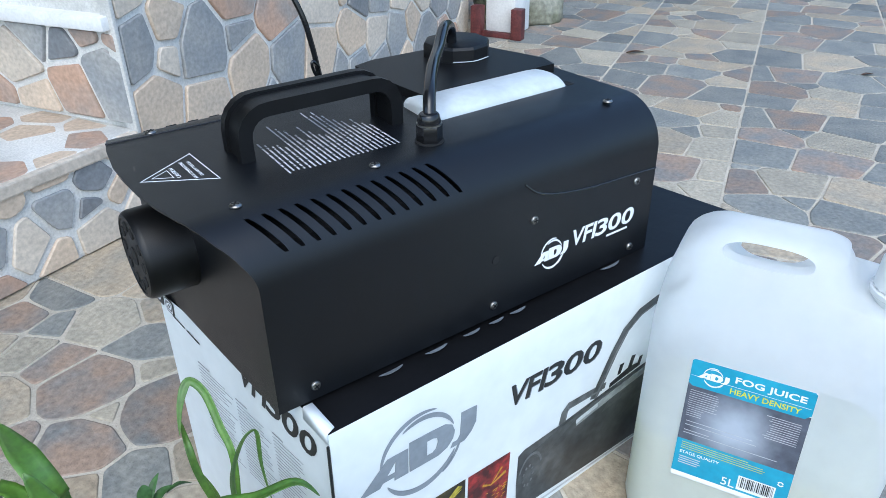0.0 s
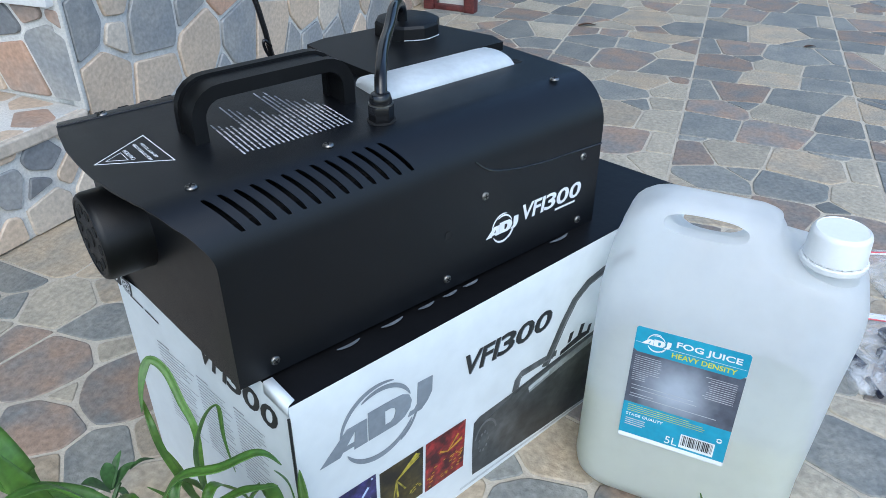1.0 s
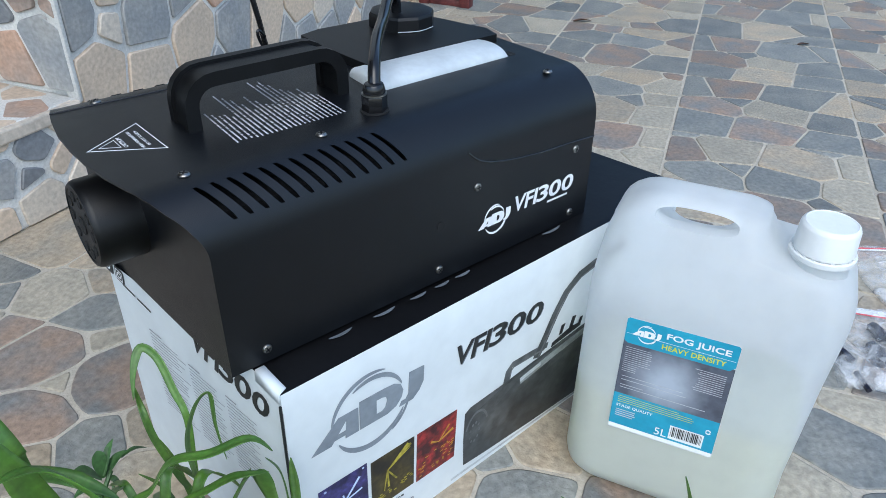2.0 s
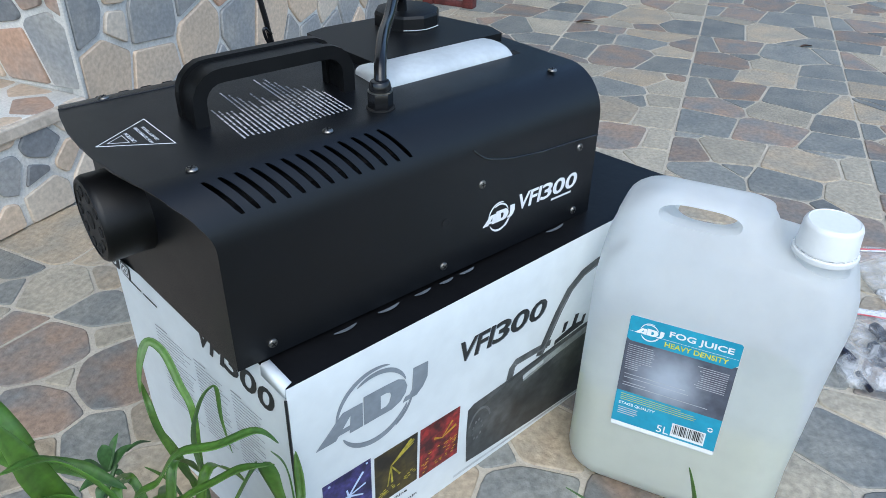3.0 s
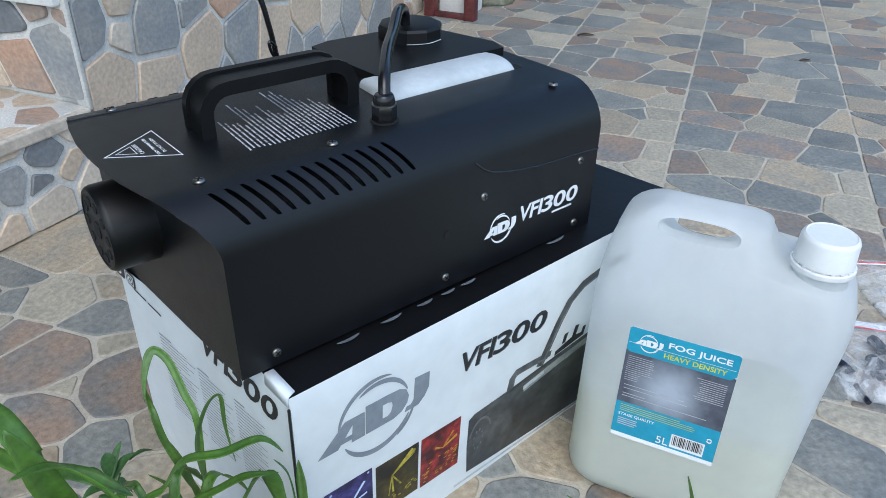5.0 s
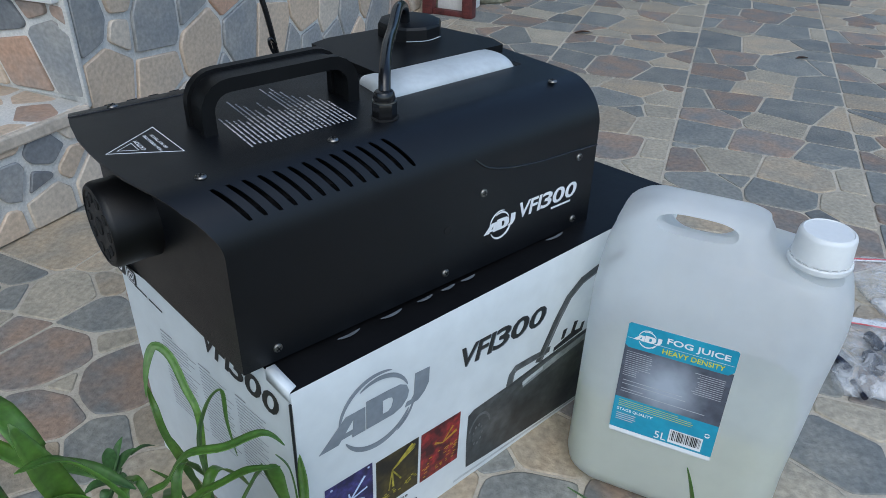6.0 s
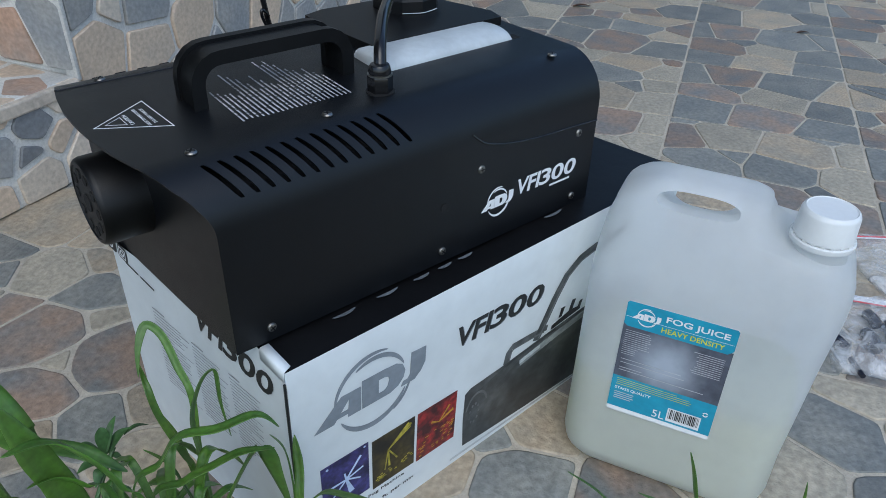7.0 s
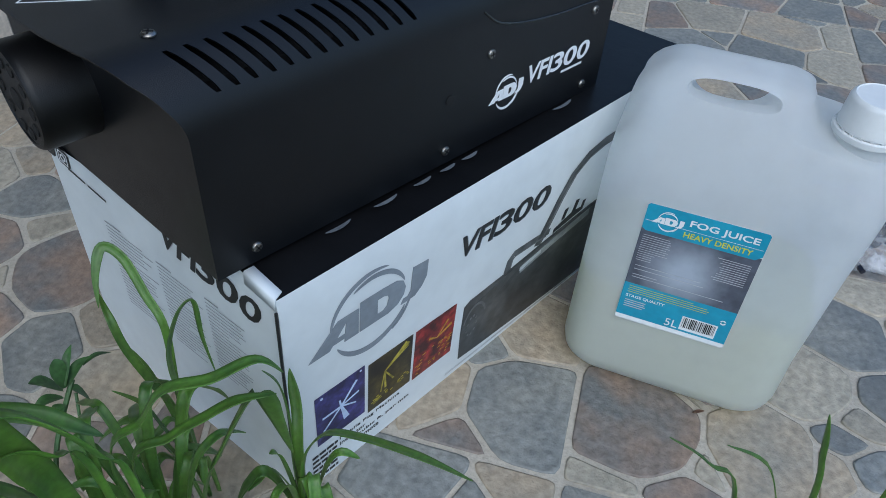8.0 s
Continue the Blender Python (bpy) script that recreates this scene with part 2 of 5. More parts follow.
def round_poly(poly, r, rng):
    """Corners cut off by about r, with a little unevenness."""
    out = []
    n = len(poly)
    for i in range(n):
        a, b, c = Vector(poly[i - 1]), Vector(poly[i]), Vector(poly[(i + 1) % n])
        d0, d1 = (a - b).length, (c - b).length
        if min(d0, d1) < 1e-5:
            continue
        k0, k1 = min(r * rng.uniform(0.6, 1.4), 0.42 * d0), min(r * rng.uniform(0.6, 1.4), 0.42 * d1)
        p, q = b + (a - b) / d0 * k0, b + (c - b) / d1 * k1
        m = (p + q) * 0.25 + b * 0.5
        out += [tuple(p), tuple(m), tuple(q)]
    return out


def stone_mesh(poly, height, rng, verts, faces, to3):
    """One stone: foot, worn edge and top; adds to verts and faces."""
    top = inset_poly(poly, 0.0014)
    if not top or len(top) != len(poly):
        cx, cy = sum(p[0] for p in poly) / len(poly), sum(p[1] for p in poly) / len(poly)
        top = [(cx + (x - cx) * 0.95, cy + (y - cy) * 0.95) for x, y in poly]
    b, n = len(verts), len(poly)
    verts += [to3(x, y, 0.0) for x, y in poly]
    verts += [to3(x, y, height * 0.7) for x, y in poly]
    verts += [to3(x, y, height) for x, y in top]
    for k in range(n):
        j = (k + 1) % n
        faces.append((b + k, b + j, b + n + j, b + n + k))
        faces.append((b + n + k, b + n + j, b + 2 * n + j, b + 2 * n + k))
    faces.append(tuple(range(b + 2 * n, b + 3 * n)))


def stone_piece(name, poly, height, rng, to3, material, parent):
    verts, faces = [], []
    stone_mesh(poly, height, rng, verts, faces, to3)
    me = bpy.data.meshes.new(name)
    me.from_pydata(verts, [], faces)
    for p in me.polygons:
        p.use_smooth = len(p.vertices) == 4
    me.materials.append(material)
    ob = new(name, me)
    ob.parent = parent
    return ob


# ---- the large structure ----
TILE_TURN, TILE = radians(30.1), 0.312
TILE_O = Vector((0.1506, -0.1110, 0.0))
S_DIR = Vector((math.cos(TILE_TURN), math.sin(TILE_TURN), 0))
T_DIR = Vector((-S_DIR.y, S_DIR.x, 0))
WALL_CORNER = Vector((0.107, 0.757, 0.0))
RISER_DIR = Vector((math.cos(radians(23.5)), math.sin(radians(23.5)), 0))
WALL_DIR = Vector((math.cos(radians(29.4)), math.sin(radians(29.4)), 0))
STEP, LANDING = 0.147, 0.300

# ground sheet under everything
bm = bmesh.new()
bmesh.ops.create_grid(bm, x_segments=2, y_segments=2, size=400, matrix=Matrix.Translation((0, 0, -0.09)))
tagged(finish(bm, "ground", soil, smooth=False), "dark bare soil of the garden bed", "ground", kind="structure")

# planted bed that the camera stands over, level with the terrace
bed = finish(box_bm(-6.0, -0.172, -5.0, 4.0, -0.085, -0.006), "garden_bed", soil, smooth=False)
bed.matrix_world = on_plane(TILE_O, S_DIR, T_DIR)
tagged(bed, "dark weedy soil of the planted bed beside the terrace", "soil", kind="structure")

# paved floor: bed of pale joint mortar, one slab whose front edge ends at the planted bed
def floor_world(s, t):
    p = TILE_O + S_DIR * s + T_DIR * t
    return p


EDGE = -0.17
bm = box_bm(EDGE, 14 * TILE, -12 * TILE, 11 * TILE, -0.085, -0.0013)
floor = finish(bm, "floor", grout_floor, smooth=False)
floor.matrix_world = on_plane(TILE_O, S_DIR, T_DIR)
tagged(floor, "terrace floor of irregular grey and tan flagstones with pale joints", "floor", kind="structure")

# the stone-clad wall, the step and the landing behind
def wall_frame(origin, along):
    """The pose of an upright face: x along it, y up, z out of it towards the yard."""
    return on_plane(origin, along, (0, 0, 1))


m_wall = wall_frame(WALL_CORNER, WALL_DIR)
wall_house = finish(box_bm(0.008, 1.24, 0.0, 2.3, -0.3, -0.005), "wall_house", grout_wall, smooth=False)
wall_house.matrix_world = m_wall
tagged(wall_house, "house wall clad in large irregular slate and sandstone pieces", "wall", kind="structure")
m_riser = wall_frame(WALL_CORNER - RISER_DIR * 1.4, RISER_DIR)
step = finish(box_bm(0.0, 1.4, 0.0, STEP - 0.004, -0.6, -0.004, 0.003), "step", grout_wall, smooth=False)
step.matrix_world = m_riser
tagged(step, "low step with a slate clad riser and tan tread", "step", kind="structure")
CHEEK_DIR = Vector((-WALL_DIR.y, WALL_DIR.x, 0))
m_cheek = wall_frame(WALL_CORNER + CHEEK_DIR * 0.9, -CHEEK_DIR)
landing = finish(box_bm(-0.5, 0.890, STEP, LANDING - 0.02, -0.6, -0.005, 0.002), "landing", grout_wall, smooth=False)
landing.matrix_world = m_cheek
tagged(landing, "raised landing faced with slate and sandstone pieces", "landing", kind="structure")

# unseen dark roof, added to keep sky reflections off the machine's top
roof = finish(box_bm(-2.5, 6.5, 0.70, 6.0, 2.35, 2.5), "unseen_roof", roof_dark, smooth=False)
roof.matrix_world = on_plane(TILE_O, S_DIR, T_DIR)
tagged(roof, "unseen dark roof added to dim reflections on the machine", "roof", kind="structure")
# unseen plain wall, added behind to close off the low sky
back = finish(box_bm(-2.5, 6.5, 5.85, 6.0, -0.1, 2.4), "added_back_wall", plaster, smooth=False)
back.matrix_world = on_plane(TILE_O, S_DIR, T_DIR)
tagged(back, "plain unseen wall added to close the terrace", "wall", kind="structure")

# unseen green screen at the terrace's far end, added to dim the machine's reflections
hedge = finish(box_bm(7.0, 7.2, -4.7, 6.0, -0.09, 1.8), "unseen_end_screen", screen_mat, smooth=False)
hedge.matrix_world = on_plane(TILE_O, S_DIR, T_DIR)
tagged(hedge, "unseen dark green screen added to dim reflections on the machine", "hedge", kind="structure")

# ---- cardboard box ----
BOX_W, BOX_D, BOX_SKEW, BOX_H = 0.412, 0.219, -0.028, 0.205


def box_top(x):
    return BOX_H + 0.028 * x


def lean(x, z):
    """How far the front of the box stands back at height z: its foot is drawn in."""
    return (1 - z / box_top(x)) * (0.007 + 0.042 * x)


carton = thing("cardboard_box", "white printed cardboard box with a black top, standing on the flagstones", "box")


def carton_bm():
    bm = bmesh.new()
    nx, ny, nz = 14, 8, 8
    LEVELS = (0.0, 0.15, 0.30, 0.45, 0.60, 0.75, 0.86, 0.945, 1.0)
    rng = random.Random(4)

    def P(i, j, k):
        u, v, w = i / nx, j / ny, LEVELS[k]
        rise = 0.0065 * min(v / 0.09, 1.0) * (1 - 0.9 * v) * max(1 - u * 2.2, 0.0)
        z = (box_top(u * BOX_W) + rise) * w
        x = u * BOX_W + BOX_SKEW * v
        y = (lean(u * BOX_W, z) + 0.0022 * (k == nz)) * (1 - v) + BOX_D * v
        return Vector((x, y, z))
    grid = {}

    def V(i, j, k):
        if (i, j, k) not in grid:
            grid[i, j, k] = bm.verts.new(P(i, j, k))
        return grid[i, j, k]
    for i in range(nx):
        for k in range(nz):
            bm.faces.new((V(i, 0, k), V(i + 1, 0, k), V(i + 1, 0, k + 1), V(i, 0, k + 1)))
            bm.faces.new((V(i, ny, k), V(i, ny, k + 1), V(i + 1, ny, k + 1), V(i + 1, ny, k)))
        for j in range(ny):
            f = bm.faces.new((V(i, j, nz), V(i + 1, j, nz), V(i + 1, j + 1, nz), V(i, j + 1, nz)))
            f.material_index = 1
            bm.faces.new((V(i, j, 0), V(i, j + 1, 0), V(i + 1, j + 1, 0), V(i + 1, j, 0)))
    for j in range(ny):
        for k in range(nz):
            bm.faces.new((V(0, j, k), V(0, j, k + 1), V(0, j + 1, k + 1), V(0, j + 1, k)))
            bm.faces.new((V(nx, j, k), V(nx, j + 1, k), V(nx, j + 1, k + 1), V(nx, j, k + 1)))
    sharp = [e for e in bm.edges if len(e.link_faces) == 2 and e.calc_face_angle(0) > radians(40)]
    bmesh.ops.bevel(bm, geom=sharp, offset=0.0022, segments=2, affect="EDGES", profile=0.5, material=0)
    return bm


part("carton", carton_bm(), [card_white, card_black], carton)

# ---- fog machine ----
M_Y0, M_Y1, M_Z0, M_TOP, M_X1 = 0.026, 0.222, 0.2135, 0.3355, 0.306
ARC_R = 0.0365


def profile():
    """The cover's cross-section from the front foot over the top to the rear foot."""
    pts = [(M_Y0, M_Z0), (M_Y0, 0.25), (M_Y0, 0.278)]
    cy, cz = M_Y0 + ARC_R, M_TOP - ARC_R
    for k in range(17):
        a = radians(180 - 90 * k / 16)
        pts.append((cy + ARC_R * math.cos(a), cz + ARC_R * math.sin(a)))
    pts += [(y, M_TOP) for y in (0.085, 0.11, 0.135, 0.16, 0.185, 0.200)]
    pts += [(0.212, 0.3335), (0.219, 0.330), (M_Y1, 0.325), (M_Y1, 0.28), (M_Y1, M_Z0)]
    return pts


def cover_left(y, z):
    """The left edge of the cover: straight below, swung out over the nozzle."""
    if z < 0.295 and y < 0.1:
        return -0.018
    if z < 0.328 and y > 0.2:
        return -0.018
    table = [(0.026, -0.018), (0.030, -0.0235), (0.040, -0.033), (0.052, -0.039), (0.063, -0.0425), (0.085, -0.0465), (0.110, -0.049), (0.135, -0.0497), (0.160, -0.049), (0.185, -0.0455), (0.205, -0.041), (0.222, -0.036)]
    for (a, p), (b, q) in zip(table, table[1:]):
        if y <= b:
            return p + (q - p) * (y - a) / (b - a)
    return -0.036


fog = thing("fog_machine", "black metal fog machine with carrying handle, standing on the box", "fog machine")


def cover_bm():
    bm = bmesh.new()
    prof = profile()
    slots = [(-0.011 + 0.0099 * k) for k in range(13)]
    half = 0.0018
    xs = []
    for c in slots:
        xs += [c - half, c - 0.5 * half, c + 0.5 * half, c + half]
    first, last = 8, 15          # profile rows that the slots cross

    def shift(r):
        t = (last - r) / (last - first)
        return 0.0134 * min(max(t, 0.0), 1.0)
    rows = []
    for r, (y, z) in enumerate(prof):
        x0 = cover_left(y, z)
        wide = 0.66 if r in (first, last) else 1.0
        inner = [slots[q // 4] + (x - slots[q // 4]) * wide + shift(r) for q, x in enumerate(xs)]
        row = [x0, 0.5 * x0 + 0.5 * inner[0]] + inner + [0.150, 0.17, 0.2, 0.24, 0.28, M_X1 - 0.001, M_X1]
        rows.append([bm.verts.new((x, y, z)) for x in row])
    for r in range(len(rows) - 1):
        for c in range(len(rows[0]) - 1):
            k = c - 2
            if first <= r < last and 0 <= k < len(xs) and k % 4 != 3:
                continue
            bm.faces.new((rows[r][c], rows[r][c + 1], rows[r + 1][c + 1], rows[r + 1][c]))
    # the sheet's edge, seen at its rim and in the slots
    bm.normal_update()
    rim = [e for e in bm.edges if e.is_boundary]
    made = bmesh.ops.extrude_edge_only(bm, edges=rim)["geom"]
    for v in [g for g in made if isinstance(g, bmesh.types.BMVert)]:
        y, z = v.co.y, v.co.z
        inward = Vector((0, 0.124 - y, 0.27 - z)).normalized()
        v.co += inward * 0.0016
    for e in rim:
        e.smooth = False
    return bm


cover = part("cover", cover_bm(), black_paint, fog, "satin black sheet metal cover with slots")


def end_panel_bm(x, k=0.965, skew=0.0):
    """An upright end sheet inside the cover, down to its foot."""
    cy = 0.5 * (M_Y0 + M_Y1)
    prof = [(cy + (y - cy) * 0.992, M_Z0 + (z - M_Z0) * k) for y, z in profile()]
    bm = bmesh.new()
    if skew:
        prof = [(y, z - (0.05 * (y - 0.05) if z < 0.25 and y > 0.1 else 0.0)) for y, z in prof]
    loft_bm([[(x + d - skew * (y - M_Y0), y, z) for y, z in prof] for d in (0.0, 0.0015)], True, bm)
    return bm


part("end_panel", end_panel_bm(-0.0178, 0.965, 0.034), black_paint, fog)
part("end_panel", end_panel_bm(M_X1 - 0.004), black_paint, fog)
part("base_plate", box_bm(-0.0172, M_X1 - 0.002, M_Y0 + 0.002, M_Y1 - 0.002, M_Z0 - 0.001, M_Z0 + 0.002, 0.0005, 1), black_paint, fog)
# black core, added so that the cover's slots look deep in shade
part("shade_core", box_bm(0.0, M_X1 - 0.01, M_Y0 + 0.02, M_Y1 - 0.01, M_Z0 + 0.004, M_TOP - 0.022), black_and_shade, fog)

# screws, slots, seam and prints of the machine
def screw_bm(r=0.0036):
    bm = bmesh.new()
    rings = []
    for rr, z in ((r, 0.0), (r, 0.0006), (r * 0.85, 0.0013), (r * 0.5, 0.0017)):
        rings.append([(rr * math.cos(2 * math.pi * k / 16), rr * math.sin(2 * math.pi * k / 16), z) for k in range(16)])
    loft_bm(rings, True, bm)
    return bm


# raised black cross that stands for the shade in a screw's recess
def cross_bm(r=0.0036):
    bm = box_bm(-r * 0.62, r * 0.62, -r * 0.13, r * 0.13, 0.0012, 0.0019)
    return box_bm(-r * 0.13, r * 0.13, -r * 0.62, r * 0.62, 0.0012, 0.0019, bm=bm)


FRONT_FACE = on_plane((0, M_Y0, 0), (1, 0, 0), (0, 0, 1))
TOP_FACE = on_plane((0, 0, M_TOP), (1, 0, 0), (0, 1, 0))
for x, y in ((-0.012, 0.202), (0.078, 0.060), (-0.011, 0.061), (0.275, 0.053)):
    s = part("screw", screw_bm(), steel, fog, "bright pan-head screw")
    s.matrix_basis = TOP_FACE @ pose(x, y, 0, 0, 0, 31 * x * 100)
    part("recess_shade", cross_bm(), black_and_shade, s)
for x, z in ((0.181, 0.279), (0.285, 0.2785), (0.286, 0.2215), (0.007, 0.2235), (0.146, 0.2235)):
    s = part("screw", screw_bm(0.0032), steel, fog, "bright pan-head screw")
    s.matrix_basis = FRONT_FACE @ pose(x, z, 0, 0, 0, 40 * x * 100)
    part("recess_shade", cross_bm(0.0032), black_and_shade, s)
# black disc on the front in place of a hole's shade
hole = part("hole", cyl_bm(0.0033, 0.0033, 0.0006, Matrix.Translation((0, 0, 0.0003)), 16), black_and_shade, fog)
hole.matrix_basis = FRONT_FACE @ pose(0.1473, 0.2593, 0)

seam = [(0.172, M_Y0 + 0.0012, 0.3075), (0.184, M_Y0 - 0.0002, 0.2985), (0.2067, M_Y0, 0.292), (0.24, M_Y0, 0.2876), (0.272, M_Y0, 0.2860), (0.3058, M_Y0, 0.2838)]
part("seam", tube_bm(seam, 0.0009, 8), black_gloss, fog)
rear_seam = [(-0.0425, 0.199, M_TOP), (0.03, 0.196, M_TOP), (0.10, 0.1955, M_TOP)]
part("seam", tube_bm(rear_seam, 0.0006, 8), black_gloss, fog)
# black blocks at the rear edge stand in for the slots' shade
for k in range(5):
    part("rear_slot_shade", box_bm(-0.012 + 0.016 * k, -0.004 + 0.016 * k, 0.2165, 0.2226, 0.3265, 0.3306, 0.0006, 1), black_and_shade, fog)

# nozzle: a moulded cup with a ring of holes round a larger one
NOZ = on_plane((-0.0145, 0.1460, 0.2790), (0, -1, 0), (0, 0, 1))


def nozzle_bm():
    R = 0.0298
    rings = []
    for r, z in ((R * 1.02, 0.0), (R * 1.0, 0.012), (R, 0.0335), (R * 0.975, 0.0360), (R * 0.93, 0.0375), (R * 0.86, 0.0378), (R * 0.84, 0.0371)):
        rings.append([(r * math.cos(2 * math.pi * k / 48), r * math.sin(2 * math.pi * k / 48), z) for k in range(48)])
    return loft_bm(rings)


nozzle = part("nozzle", nozzle_bm(), black_plastic, fog, "round black plastic nozzle with a ring of holes")
nozzle.matrix_basis = NOZ
# black discs on the nozzle's face imitate the shade in its openings
part("outlet_shade", cyl_bm(0.0062, 0.0062, 0.0008, Matrix.Translation((0, 0, 0.0374)), 20), black_and_shade, nozzle)
for k in range(10):
    a = 2 * math.pi * k / 10
    part("hole", cyl_bm(0.0036, 0.0036, 0.0008, Matrix.Translation((0.0195 * math.cos(a), 0.0195 * math.sin(a), 0.0374)), 14), black_and_shade, nozzle)

# carrying handle: a moulded arch with raised rims along both edges
def handle_bm(y0, y1, grow):
    bm = bmesh.new()
    outer, inner = [], []
    H, W0, W1, T = 0.0345 + grow, 0.014 - grow, 0.130 + grow, 0.0075 + 2 * grow
    for k in range(25):
        t = k / 24
        if t < 0.2:
            a, c = radians(180 - 90 * t / 0.2), (W0 + 0.021, H - 0.021)
            outer.append((c[0] + 0.021 * math.cos(a), c[1] + 0.021 * math.sin(a)))
            inner.append((c[0] + (0.021 - T) * math.cos(a), c[1] + (0.021 - T) * math.sin(a)))
        elif t > 0.8:
            a, c = radians(90 - 90 * (t - 0.8) / 0.2), (W1 - 0.021, H - 0.021)
            outer.append((c[0] + 0.021 * math.cos(a), c[1] + 0.021 * math.sin(a)))
            inner.append((c[0] + (0.021 - T) * math.cos(a), c[1] + (0.021 - T) * math.sin(a)))
        else:
            x = W0 + 0.021 + (W1 - W0 - 0.042) * (t - 0.2) / 0.6
            outer.append((x, H)), inner.append((x, H - T))
    outer = [(W0, -0.001)] + outer + [(W1, -0.001)]
    inner = [(W0 + T, -0.001)] + inner + [(W1 - T, -0.001)]
    loop = [[(x, y0, z) for x, z in outer], [(x, y1, z) for x, z in outer], [(x, y1, z) for x, z in inner], [(x, y0, z) for x, z in inner]]
    V = [[bm.verts.new(p) for p in l] for l in loop]
    n = len(outer)
    for i in range(4):
        a, b = V[i], V[(i + 1) % 4]
        for k in range(n - 1):
            bm.faces.new((a[k], a[k + 1], b[k + 1], b[k]))
    bm.faces.new([V[i][0] for i in range(4)]), bm.faces.new([V[i][-1] for i in range(4)])
    es = [e for e in bm.edges if len(e.link_faces) == 2 and e.calc_face_angle(0) > radians(60)]
    bmesh.ops.bevel(bm, geom=es, offset=0.0012, segments=2, affect="EDGES", profile=0.5)
    return bm


HANDLE_M = Matrix.Translation((0, 0, M_TOP)) @ Matrix.Rotation(radians(-1.0), 4, "Z")
handle = part("handle", handle_bm(0.117, 0.137, -0.0012), black_plastic, fog, "black moulded plastic carrying handle")
handle.matrix_basis = HANDLE_M
rim1 = part("rim", handle_bm(0.1125, 0.119, 0.0008), black_plastic, handle)
rim2 = part("rim", handle_bm(0.135, 0.1415, 0.0008), black_plastic, handle)

grey_print = mat("thin white print", (0.52, 0.53, 0.55), 0.6, var=0.1)
# instruction print, set across the machine, ragged at its far end
bm = bmesh.new()
rng = random.Random(11)
PX0, PX1 = 0.0328, 0.1106
starts = {0: 0.055, 5: 0.081, 10: 0.067, 14: 0.091, 16: 0.088, 18: 0.065, 21: 0.058}
reach = 0.05
for k in range(24):
    x = PX0 + (PX1 - PX0) * k / 23
    reach = starts.get(k, max(reach - 0.010 * rng.uniform(0.5, 1.4), 0.038 + 0.006 * rng.random()))
    near = 0.0820 + (0.010 * (1 - k / 5) if k in (1, 2, 3) else 0.0) * 0.3
    y, far = near, near + reach
    while y < far:
        L, lean_x = 0.0007 + 0.0012 * rng.random(), 0.064 * (y - near)
        end = min(y + L, far)
        plate_bm([(x + lean_x - 0.00055, y), (x + lean_x + 0.00055, y), (x + lean_x + 0.00055, end), (x + lean_x - 0.00055, end)], 0.00012, bm)
        y += L + (0.0004 if rng.random() < 0.8 else 0.0016)
p = part("instruction_print", bm, grey_print, fog, "rows of small white print", smooth=False)
p.matrix_basis = TOP_FACE

# caution sign: a triangle outline with words and a small heat sign in it
bm = bmesh.new()
tri = [Vector((-0.043, 0.125)), Vector((-0.004, 0.150)), Vector((-0.003, 0.101))]


def outline_bm(points, width, bm, depth=0.00012):
    c = sum(points, Vector((0, 0))) / len(points)
    inner = []
    for i in range(len(points)):
        d = (points[i] - c)
        inner.append(points[i] - d.normalized() * width * 1.8)
    for i in range(len(points)):
        j = (i + 1) % len(points)
        plate_bm([tuple(points[i]), tuple(points[j]), tuple(inner[j]), tuple(inner[i])], depth, bm)


outline_bm(tri, 0.0007, bm)
outline_bm([Vector((-0.036, 0.1255)), Vector((-0.0245, 0.1325)), Vector((-0.0245, 0.119))], 0.0004, bm)
p = part("caution_sign", bm, white_print, fog, "white outlined caution triangle", smooth=False)
p.matrix_basis = TOP_FACE


def fitted(text, w, h, shear=0.0, depth=0.0003, bold=0.0, space=1.0):
    """Letters scaled to stand w wide and h high with their lower left at 0, 0."""
    b = letters_bm(text, 1.0, 1.0, shear, 0.02, space, bold)
    xs, ys = [v.co.x for v in b.verts], [v.co.y for v in b.verts]
    x0, x1, y0, y1 = min(xs), max(xs), min(ys), max(ys)
    for v in b.verts:
        v.co = Vector(((v.co.x - x0) / (x1 - x0) * w, (v.co.y - y0) / (y1 - y0) * h, depth if v.co.z > 0 else 0.0))
    return b


def print_text(text, parent, m, w, h, material, label="", **kw):
    p = part("lettering", fitted(text, w, h, **kw), material, parent, label, smooth=False)
    p.matrix_basis = m
    return p


for text, x, y0, w, h in (("CAUTION", -0.0215, 0.1175, 0.0165, 0.0026), ("HIGH TEMPERATURE", -0.0140, 0.1105, 0.029, 0.0020), ("DO NOT TOUCH", -0.0098, 0.1125, 0.025, 0.0020)):
    print_text(text, fog, TOP_FACE @ pose(x + 0.001, y0 + 0.0, 0, 0, 0, 90), w, h, white_print, depth=0.00012)

